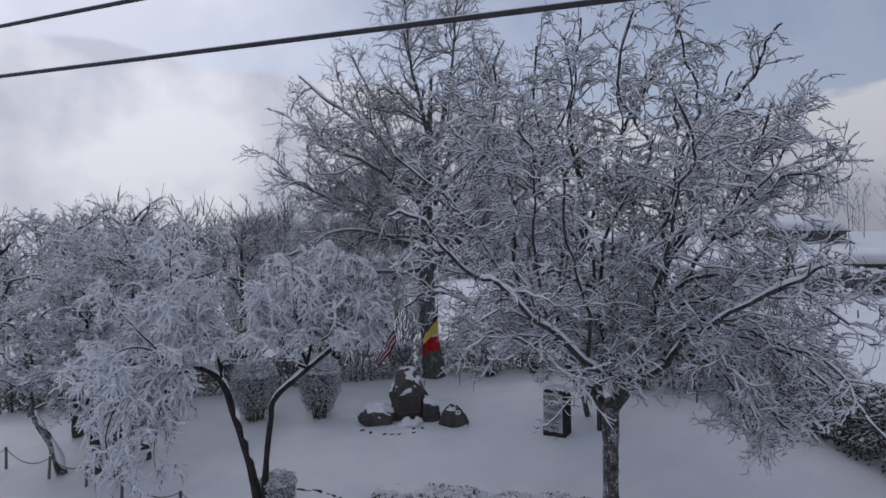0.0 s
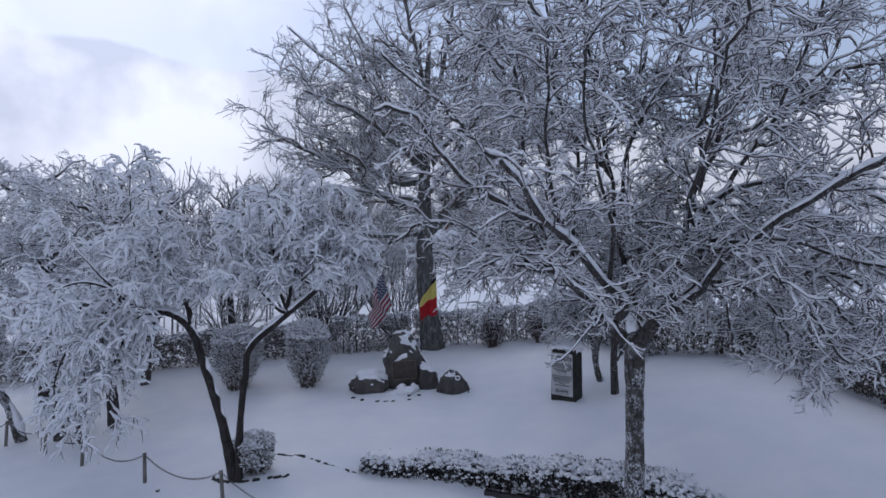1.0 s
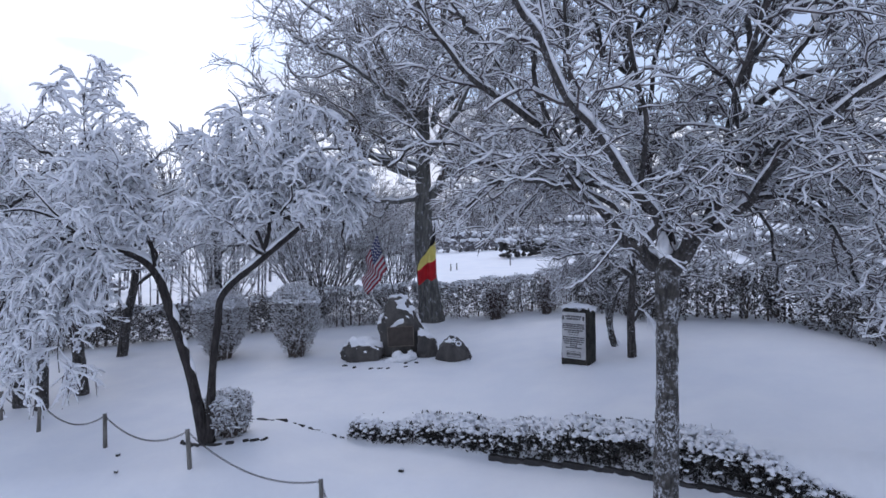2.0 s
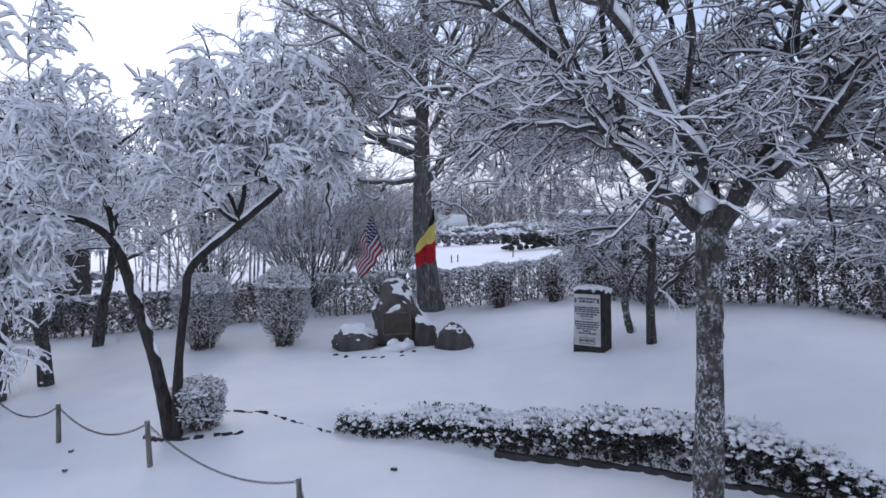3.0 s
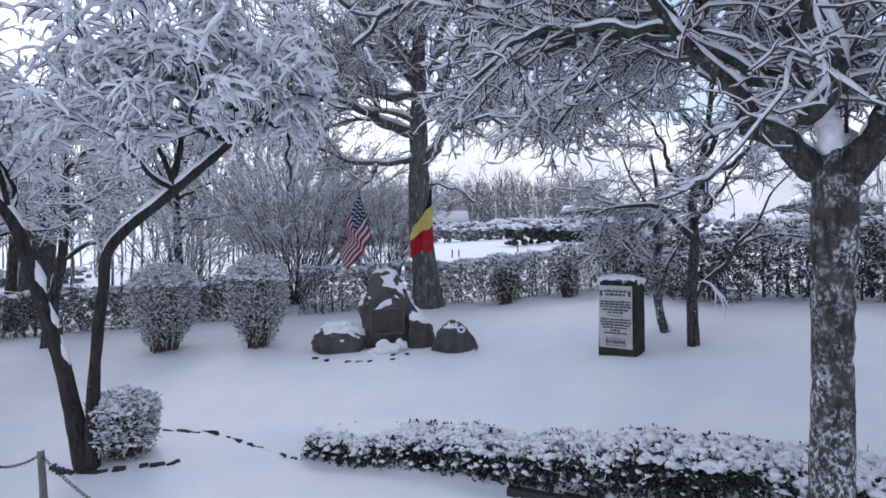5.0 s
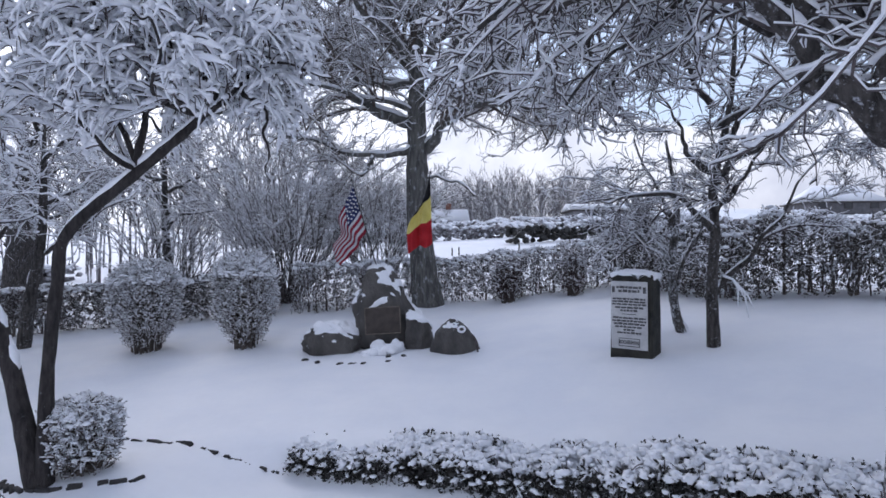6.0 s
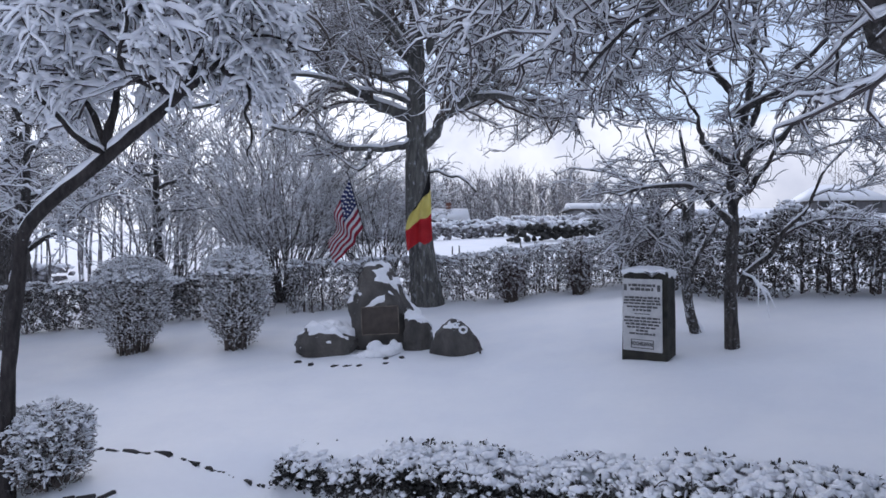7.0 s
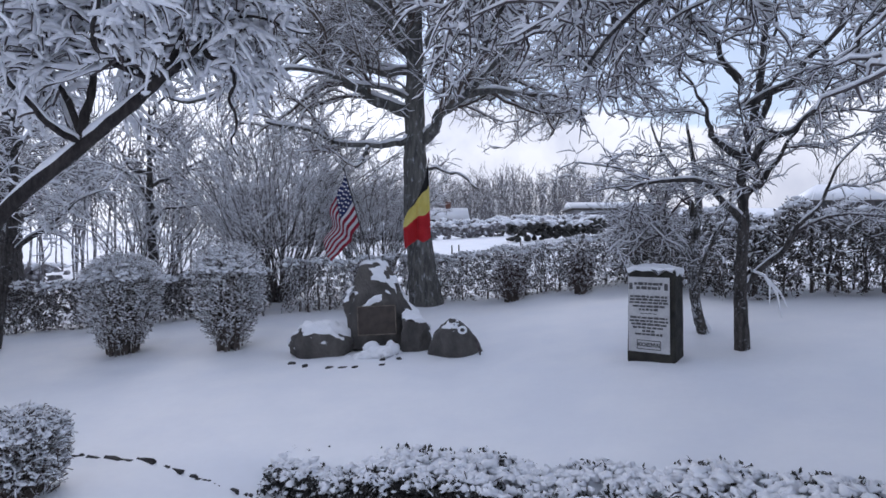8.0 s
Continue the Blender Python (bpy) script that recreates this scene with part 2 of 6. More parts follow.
def mesh_from(name, verts, faces, mat, parent=None, label="", kind="", flat=False):
    """One mesh object from arrays: verts (n, 3) in the parent's space, faces a list of index arrays (m, 3) or (m, 4)."""
    me = bpy.data.meshes.new(name)
    verts = np.asarray(verts, dtype=np.float32).reshape(-1, 3)
    faces = [np.asarray(f, dtype=np.int32) for f in faces if len(f)]
    loops = np.concatenate([f.ravel() for f in faces])
    sizes = np.concatenate([np.full(len(f), f.shape[1], dtype=np.int32) for f in faces])
    me.vertices.add(len(verts))
    me.vertices.foreach_set("co", verts.ravel())
    me.loops.add(len(loops))
    me.loops.foreach_set("vertex_index", loops)
    me.polygons.add(len(sizes))
    me.polygons.foreach_set("loop_start", np.concatenate(([0], np.cumsum(sizes)[:-1])).astype(np.int32))
    me.polygons.foreach_set("use_smooth", np.full(len(sizes), not flat))
    me.update(calc_edges=True)
    me.validate()
    for mm in (mat if isinstance(mat, (list, tuple)) else [mat]):
        me.materials.append(mm)
    ob = new(name, me)
    if parent is not None:
        ob.parent = parent
    return tagged(ob, label, kind=kind)


def part(name, bm, mat, parent, label="", smooth_faces=True, kind=""):
    """Links a bmesh as one mesh object under a thing or a part."""
    me = bpy.data.meshes.new(name)
    for f in bm.faces:
        f.smooth = smooth_faces
    bm.to_mesh(me)
    bm.free()
    for mm in (mat if isinstance(mat, (list, tuple)) else [mat]):
        me.materials.append(mm)
    ob = new(name, me)
    if parent is not None:
        ob.parent = parent
    return tagged(ob, label, kind=kind)


def box(sx, sy, sz, bevel=0.0, at=(0, 0, 0), bm=None):
    """A bevelled box whose base stands at z = at[2]."""
    b = bmesh.new()
    bmesh.ops.create_cube(b, size=1.0)
    bmesh.ops.scale(b, vec=(sx, sy, sz), verts=b.verts)
    bmesh.ops.translate(b, vec=(at[0], at[1], at[2] + sz / 2), verts=b.verts)
    if bevel:
        bmesh.ops.bevel(b, geom=b.edges[:], offset=bevel, segments=2, affect="EDGES", profile=0.6)
    if bm is None:
        return b
    me = bpy.data.meshes.new("tmp")
    b.to_mesh(me)
    b.free()
    bm.from_mesh(me)
    bpy.data.meshes.remove(me)
    return bm


def tubes(P, R, k=4, flat=1.0, lift=None):
    """Tubes along B lines of n points each: P (B, n, 3), R (B, n). Returns verts and quads."""
    B, n, _ = P.shape
    T = np.empty_like(P)
    T[:, 1:-1] = P[:, 2:] - P[:, :-2]
    T[:, 0], T[:, -1] = P[:, 1] - P[:, 0], P[:, -1] - P[:, -2]
    T /= np.linalg.norm(T, axis=2, keepdims=True) + 1e-9
    # one reference for each line, so that an upright one does not twist
    upright = np.abs(P[:, -1, 2] - P[:, 0, 2]) > 0.85 * np.linalg.norm(P[:, -1] - P[:, 0], axis=1)
    S = np.cross(T, np.where(upright[:, None, None], np.array((0.0, 1.0, 0.0)), UP))
    length = np.linalg.norm(S, axis=2, keepdims=True)
    S = np.where(length < 0.05, np.array((1.0, 0, 0)), S / (length + 1e-9))
    V = np.cross(S, T)
    if lift is not None:
        P = P + UP * lift[..., None]
    ang = np.arange(k) * 2 * math.pi / k + (math.pi / 2 if k == 3 else math.pi / 4)
    ring = S[:, :, None, :] * np.cos(ang)[None, None, :, None] + V[:, :, None, :] * (np.sin(ang) * flat)[None, None, :, None]
    verts = P[:, :, None, :] + ring * R[:, :, None, None]
    idx = np.arange(B * n * k).reshape(B, n, k)
    a, b = idx[:, :-1], idx[:, 1:]
    quads = np.stack((a, np.roll(a, -1, 2), np.roll(b, -1, 2), b), axis=-1).reshape(-1, 4)
    return verts.reshape(-1, 3), quads


class Soup:
    """Collects batches of verts and faces into one mesh."""
    def __init__(self):
        self.v, self.f, self.n = [], [], 0

    def add(self, verts, faces):
        if len(verts) == 0:
            return self
        self.v.append(np.asarray(verts).reshape(-1, 3))
        self.f.append(np.asarray(faces) + self.n)
        self.n += len(self.v[-1])
        return self

    def mesh(self, name, mat, parent=None, label="", kind="", flat=False):
        if not self.v:
            return None
        by = {}
        for f in self.f:
            by.setdefault(f.shape[1], []).append(f)
        return mesh_from(name, np.concatenate(self.v), [np.concatenate(x) for x in by.values()], mat, parent, label, kind, flat)


def blob_base():
    """A small rounded lump of 26 verts."""
    b = bmesh.new()
    bmesh.ops.create_uvsphere(b, u_segments=7, v_segments=5, radius=1.0)
    bmesh.ops.triangulate(b, faces=b.faces[:])
    b.verts.ensure_lookup_table()
    v = np.array([x.co[:] for x in b.verts])
    f = np.array([[x.index for x in q.verts] for q in b.faces])
    b.free()
    return v, f


BLOB_V, BLOB_F = blob_base()


def ico_base():
    """A lump of twelve verts, for small or far ones."""
    b = bmesh.new()
    bmesh.ops.create_icosphere(b, subdivisions=1, radius=1.0)
    b.verts.ensure_lookup_table()
    v = np.array([x.co[:] for x in b.verts])
    f = np.array([[x.index for x in q.verts] for q in b.faces])
    b.free()
    return v, f


ICO_V, ICO_F = ico_base()


def blobs(C, R, rng, flat=0.6, rough=0.22, coarse=True):
    """Lumps of snow at C (n, 3), of radius R (n,)."""
    n = len(C)
    if n == 0:
        return np.zeros((0, 3)), np.zeros((0, 3), int)
    BV, BF = (ICO_V, ICO_F) if coarse else (BLOB_V, BLOB_F)
    turn = rng.uniform(0, 2 * math.pi, n)
    c, s = np.cos(turn)[:, None], np.sin(turn)[:, None]
    v = BV[None] * (1 + rng.normal(0, rough, (n, len(BV), 1)))
    stretch = rng.uniform(0.75, 1.35, (n, 1))
    x, y, z = v[..., 0] * stretch, v[..., 1] / stretch, v[..., 2] * flat
    v = np.stack((x * c - y * s, x * s + y * c, z), axis=-1) * R[:, None, None] + C[:, None, :]
    f = BF[None] + (np.arange(n) * len(BV))[:, None, None]
    return v.reshape(-1, 3), f.reshape(-1, 3)


def leaves(C, D, size, rng):
    """Small folded leaves at C, pointing along D."""
    n = len(C)
    D = D / (np.linalg.norm(D, axis=1, keepdims=True) + 1e-9)
    S = np.cross(D, rng.normal(0, 1, (n, 3)))
    S /= np.linalg.norm(S, axis=1, keepdims=True) + 1e-9
    N = np.cross(S, D)
    L = (size * rng.uniform(0.6, 1.3, n))[:, None]
    a, tip = C, C + D * L
    l, r = C + D * L * 0.5 + S * L * 0.28 + N * L * 0.1, C + D * L * 0.5 - S * L * 0.28 + N * L * 0.1
    v = np.stack((a, l, tip, r), axis=1).reshape(-1, 3)
    i = np.arange(n)[:, None] * 4
    f = np.concatenate((i + np.array((0, 1, 2)), i + np.array((0, 2, 3))))
    return v, f


def unit(v):
    return v / (np.linalg.norm(v, axis=-1, keepdims=True) + 1e-9)


# ---- growing things ----
def resample(points, radii, n):
    """A smooth line of n points through the given ones."""
    p = np.asarray(points, float)
    m = len(p)
    t = np.linspace(0, m - 1, n)
    i = np.clip(t.astype(int), 0, m - 2)
    u = (t - i)[:, None]
    q = np.vstack((2 * p[0] - p[1], p, 2 * p[-1] - p[-2]))
    a, b, c, d = q[i], q[i + 1], q[i + 2], q[i + 3]
    out = 0.5 * (2 * b + (c - a) * u + (2 * a - 5 * b + 4 * c - d) * u ** 2 + (3 * b - a - 3 * c + d) * u ** 3)
    return out, np.interp(t, np.linspace(0, m - 1, len(radii)), radii)


class Tree:
    """Limbs that are given, boughs grown from them, and twigs on the boughs; snow lies on all of it."""
    def __init__(self, seed, inside=None):
        self.rng = np.random.default_rng(seed)
        self.inside = inside or (lambda p: np.ones(len(p), bool))
        self.lines = {}          # n points -> list of (P, R)
        self.carry = []          # lines that bear twigs
        self.limbs = []

    def limb(self, points, r0, r1, n=14, bears=True, show=True):
        p, r = resample(points, (r0, r0 * 0.42 + r1 * 0.3, r1), n)
        p[1:-1] += self.rng.normal(0, min(0.018 + r0 * 0.18, 0.036), (n - 2, 3))
        # lesser limbs waver from side to side
        u, reach = np.linspace(0, 1, n), np.linalg.norm(p[-1] - p[0]) * (1.0 if r0 < 0.08 else 0.35)
        for waves, share in ((2, 0.026), (3, 0.016), (4, 0.008)):
            p += np.sin(math.pi * waves * u)[:, None] * self.rng.normal(0, share, 3) * reach
        if show:
            self.limbs.append((p, r))
        return p, r

    def grow(self, start, way, length, r0, droop=0.0, wob=0.25, n=8):
        """A bough: a wavering line that bends by droop (down: positive) along its length."""
        d = unit(np.asarray(way, float))
        step = length / (n - 1)
        pts = [np.asarray(start, float)]
        for i in range(n - 1):
            d = unit(d + self.rng.normal(0, wob, 3) / math.sqrt(n) * 1.6 + np.array((0, 0, -droop / n)))
            pts.append(pts[-1] + d * step)
        p = np.array(pts)
        r = r0 * np.linspace(1, 0.35, n)
        return p, r

    def boughs(self, parents, per_metre, length, spread, droop, r_scale=0.55, n=8, begin=0.25, lift=0.2, r_max=0.05, wob=0.25):
        """Side boughs on each parent line."""
        rng, made = self.rng, []
        for P, R in parents:
            seg = np.linalg.norm(np.diff(P, axis=0), axis=1)
            total = seg.sum()
            for _ in range(max(1, int(rng.poisson(total * per_metre)))):
                t = rng.uniform(begin, 1.0)
                i = min(int(t * (len(P) - 1)), len(P) - 2)
                u = t * (len(P) - 1) - i
                at, d = P[i] * (1 - u) + P[i + 1] * u, unit(P[i + 1] - P[i])
                side = unit(np.cross(d, rng.normal(0, 1, 3)))
                a = radians(rng.uniform(*spread))
                way = d * math.cos(a) + side * math.sin(a) + np.array((0, 0, lift))
                L = rng.uniform(*length) * (1.15 - 0.55 * t)
                p, r = self.grow(at, way, L, min(r_max, R[i] * r_scale), droop, wob, n)
                ok = self.inside(p)
                keep = len(ok) if ok.all() else int(np.argmin(ok))
                if keep < 3:
                    continue
                if keep < n:
                    p, r = resample(p[:keep], r[:keep], n)
                made.append((p, r))
        self.lines.setdefault(n, []).extend(made)
        self.carry.extend(made)
        return made

    def twigs(self, count, length, r, droop=0.15, angle=0.9, n=4, sources=None, wob=0.34):
        """Fine shoots scattered over the boughs; returns them as lines."""
        rng, src = self.rng, sources if sources is not None else self.carry
        A = [P for P, _ in src]
        w = np.array([np.linalg.norm(np.diff(P, axis=0), axis=1).sum() for P in A])
        pick = rng.choice(len(A), count, p=w / w.sum())
        by = {}
        for i in pick:
            by.setdefault(A[i].shape[0], []).append(i)
        outs = []
        for m, ids in by.items():
            Q = np.stack([A[i] for i in ids])
            t = rng.uniform(0.12, 1.0, len(ids)) * (m - 1)
            i = np.clip(t.astype(int), 0, m - 2)
            u = (t - i)[:, None]
            k = np.arange(len(ids))
            at, d = Q[k, i] * (1 - u) + Q[k, i + 1] * u, unit(Q[k, i + 1] - Q[k, i])
            way = unit(d + rng.normal(0, angle / 1.5, (len(ids), 3)) + UP * 0.12)
            L = rng.uniform(*length, len(ids))[:, None]
            pts = [at]
            for j in range(n - 1):
                way = unit(way + rng.normal(0, wob, way.shape) - UP * droop)
                pts.append(pts[-1] + way * L / (n - 1))
            outs.append(np.stack(pts, axis=1))
        P = np.concatenate(outs)
        P = P[self.inside(P[:, -1]) & self.inside(P[:, 1])]
        R = np.linspace(1, 0.45, n)[None] * rng.uniform(0.7, 1.3, (len(P), 1)) * r
        self.lines.setdefault(("t", n), []).append((P, R))
        self.carry_last = [(p, None) for p in P]
        return P, R

    def batches(self):
        for key, lines in self.lines.items():
            if isinstance(key, tuple):
                for P, R in lines:
                    yield P, R, True
            elif lines:
                yield np.stack([p for p, _ in lines]), np.stack([r for _, r in lines]), False

    def wood(self, soup_boughs, soup_twigs):
        for P, R, fine in self.batches():
            (soup_twigs if fine else soup_boughs).add(*tubes(P, R, 3 if fine else 4))

    def snow(self, soup, thick_twig, thick_bough, cover=0.85, flat=0.7, thick_limb=0.06, sides=3, clumps=0, clump_r=(0.04, 0.09), tips=0.0):
        rng = self.rng
        for P, R, fine in self.batches():
            thick = thick_twig if fine else thick_bough
            P, R = P[rng.uniform(0, 1, len(P)) < cover], R[:len(P)]
            R = R[:len(P)]
            self.lay(soup, P, R, thick, flat, sides)
        if tips:
            A = np.concatenate([P[:, -1] for P, R, fine in self.batches() if fine])
            A = A[rng.uniform(0, 1, len(A)) < tips]
            soup.add(*blobs(A, rng.uniform(0.016, 0.034, len(A)), rng, 0.85, 0.14))
        if clumps:
            A = [P[rng.integers(1, len(P))] for P, _ in (self.carry[i] for i in rng.integers(0, len(self.carry), clumps))]
            soup.add(*blobs(np.array(A) + UP * 0.03, rng.uniform(*clump_r, clumps), rng, 0.6, 0.16))
        for p, r in self.limbs:
            P, R = resample(p, r, 30)
            self.lay(soup, P[None], R[None], thick_limb * min(1.0, max(0.3, r[0] / 0.09)), 0.6, 6, 0.46 if r[0] < 0.10 else 0.26, 0.95)

    def lay(self, soup, P, R, thick, flat, k, wide=0.32, high=1.0):
        rng = self.rng
        T = unit(np.gradient(P, axis=1))
        level = np.sqrt(np.clip(1 - T[..., 2] ** 2, 0, 1))
        grow = smooth(0.25, 0.8, level)
        s = (thick * rng.uniform(0.45, 1.45, R.shape) * (0.25 + 0.75 * grow) + R * wide) * np.where(level < 0.26, 0.12, 1.0)
        s[:, 0] *= 0.6
        s[:, -1] *= 0.55
        soup.add(*tubes(P, s, k, flat, R * high * grow + s * 0.5))

    def cling(self, soup, P, R):
        """A strip of snow on the upper side of a leaning stem."""
        T = unit(np.gradient(P, axis=0))
        level = np.sqrt(np.clip(1 - T[:, 2] ** 2, 0, 1))
        S = unit(np.cross(T, UP) + 1e-6)
        V = np.cross(S, T)
        k = smooth(0.12, 0.34, level) * np.array([0.25 + 0.95 * max(0.0, min(1.0, 0.5 + 1.3 * noise.noise(Vector(p * 3.1)))) for p in P])
        lying = smooth(0.45, 0.85, level)
        s = R * (0.82 + 0.16 * lying) * np.maximum(k, 0.85 * lying) + 0.002
        soup.add(*tubes((P + V * (R * (0.68 + 0.22 * lying))[:, None])[None], s[None], 7))

    def build(self, name, place, label, trunk_lines, mats, snow, group="", snow_label="snow lying along the branches"):
        """Links it all: trunk, every limb, boughs, twigs and snow under one thing."""
        root = thing(name, place, label, "tree", group)
        shift = np.array(place)
        bark, twig, snow_mat = mats[:3]
        for P, R in trunk_lines:
            part_soup = Soup()
            q, rr = resample(P, R, 44)
            q, rr = q[None] - shift, rr[None] * (1 + self.rng.normal(0, 0.03, (1, 44)))
            v, f = tubes(q, rr, 18)
            v += np.array([(noise.noise_vector(Vector(x * 6.0)) + 0.6 * noise.noise_vector(Vector(x * 17.0)))[:] for x in v]) * 0.10 * rr.mean()
            part_soup.add(v, f)
            part_soup.mesh("trunk", bark, root)
        for P, R in self.limbs:
            s = Soup()
            q, rr = resample(P, R, 30)
            q[1:-1] += self.rng.normal(0, 0.10, (28, 3)) * rr[1:-1, None]
            rr = rr * (1 + self.rng.normal(0, 0.06, 30))
            rr[0] *= 0.15
            s.add(*tubes(q[None] - shift, rr[None], 9))
            s.mesh("limb", mats[-1] if len(mats) > 3 else bark, root)
        a, b, c = Soup(), Soup(), Soup()
        self.wood(a, b)
        self.snow(c, **snow)
        for P, R in trunk_lines:
            q, rr = resample(P, R, 40)
            self.cling(c, q, rr)
        for s, nm, mt, kd in ((a, "boughs", twig, "stuff"), (b, "twigs", twig, "stuff"), (c, "branch_snow", snow_mat, "stuff")):
            s.v = [x - shift for x in s.v]
            s.mesh(nm, mt, root, snow_label if nm == "branch_snow" else "", kd)
        return root


def snow_cap(bm, thick=0.05, low=0.35, high=0.75, scale=3.0, bias=0.0):
    """Snow on the upward faces of a shape, as a bmesh of its own that tapers out at its edge."""
    out = bmesh.new()
    bm.normal_update()
    keep = {}
    faces = [f for f in bm.faces if f.normal.z > low - 0.12]
    for f in faces:
        for v in f.verts:
            if v not in keep:
                k = float(smooth(low, high, v.normal.z + 0.55 * noise.noise(v.co * scale) + bias))
                bump = 0.75 + 0.6 * noise.noise(v.co * scale * 2.7)
                lay = -0.02 + (thick * bump + 0.02) * k
                keep[v] = out.verts.new(v.co + v.normal * lay * 0.5 + Vector((0, 0, lay * 0.6)))
        out.faces.new([keep[v] for v in f.verts])
    return out

# ---- ground ----
def terrace_edge(x):
    """Where the lawn drops to the lower verge, as y for x: the line of the edging."""
    u = np.minimum(x + 2, 9.0)
    return np.where(x > -2, 14.95 - 0.20 * u - 0.04 * u * u, 14.95 + 0.27 * (-2 - x))


def ground_z(x, y, fine=True):
    x, y = np.asarray(x, float), np.asarray(y, float)
    z = -0.15 + 0.055 * np.clip(x, -30, 12) + 0.05 * (np.minimum(y, 30) - 18)
    # the garden lies in a shallow dip that climbs towards the evergreen hedge
    z = z + (-0.20 + 0.10 * np.clip(x - 1, 0, 7) + 0.02 * np.clip(y - 18, -8, 12)) * (1 - smooth(27, 36, y))
    e = terrace_edge(x)
    z = z - (0.38 + 0.06 * np.clip(x, 0, 6)) * (1 - smooth(e - 0.05, e + 0.50, y)) * smooth(-3.6, -1.0, x) * (1 - smooth(6.5, 9.5, x))
    z = z + 0.13 * np.exp(-((x + 4.1) / 1.2) ** 2 - ((y - 14.25) / 0.9) ** 2)      # the tree's raised bed
    z = z - 0.27 * np.clip(13.2 - y, 0, 2.6) * (1 - smooth(-1.0, 2.5, x))     # bank towards the road
    z = z + 0.065 * np.clip(y - 28, 0, 22) + (0.055 + 0.04 * smooth(26, 46, x)) * np.clip(y - 50, 0, 70) + 0.03 * np.clip(y - 120, 0, 400)
    return z


def drift(x, y):
    """Soft unevenness of the lying snow."""
    return 0.050 * noise.noise(Vector((x * 0.45, y * 0.7, 1.0))) + 0.024 * noise.noise(Vector((x * 1.5, y * 2.2, 4.0))) + 0.009 * noise.noise(Vector((x * 6, y * 6, 7.0)))


def ground_sheet():
    def axis(parts):
        return np.concatenate([np.arange(a, b, s) for a, b, s in parts])
    xs = axis(((-900, -100, 50), (-100, -30, 5), (-30, -14, 0.8), (-14, 12, 0.19), (12, 30, 0.8), (30, 100, 5), (100, 901, 50)))
    ys = axis(((-300, -20, 20), (-20, 6, 1.0), (6, 27, 0.19), (27, 50, 0.8), (50, 140, 5), (140, 1500, 60)))
    X, Y = np.meshgrid(xs, ys)
    Z = ground_z(X, Y)
    near = (smooth(-26, -14, X) * (1 - smooth(13, 24, X)) * smooth(2, 6, Y) * (1 - smooth(26, 32, Y)))
    bump = np.zeros_like(Z)
    for i in np.argwhere(near > 0):
        x, y = X[i[0], i[1]], Y[i[0], i[1]]
        bump[i[0], i[1]] = drift(x, y)
    Z = Z + bump * near
    idx = np.arange(X.size).reshape(X.shape)
    q = np.stack((idx[:-1, :-1], idx[:-1, 1:], idx[1:, 1:], idx[1:, :-1]), axis=-1).reshape(-1, 4)
    ob = mesh_from("ground", np.stack((X, Y, Z), axis=-1), [q], M_SNOW)
    return tagged(ob, "snow-covered lawn rising to white fields beyond", "ground", kind="structure")


ground_sheet()


def gz(x, y):
    return float(ground_z(x, y))

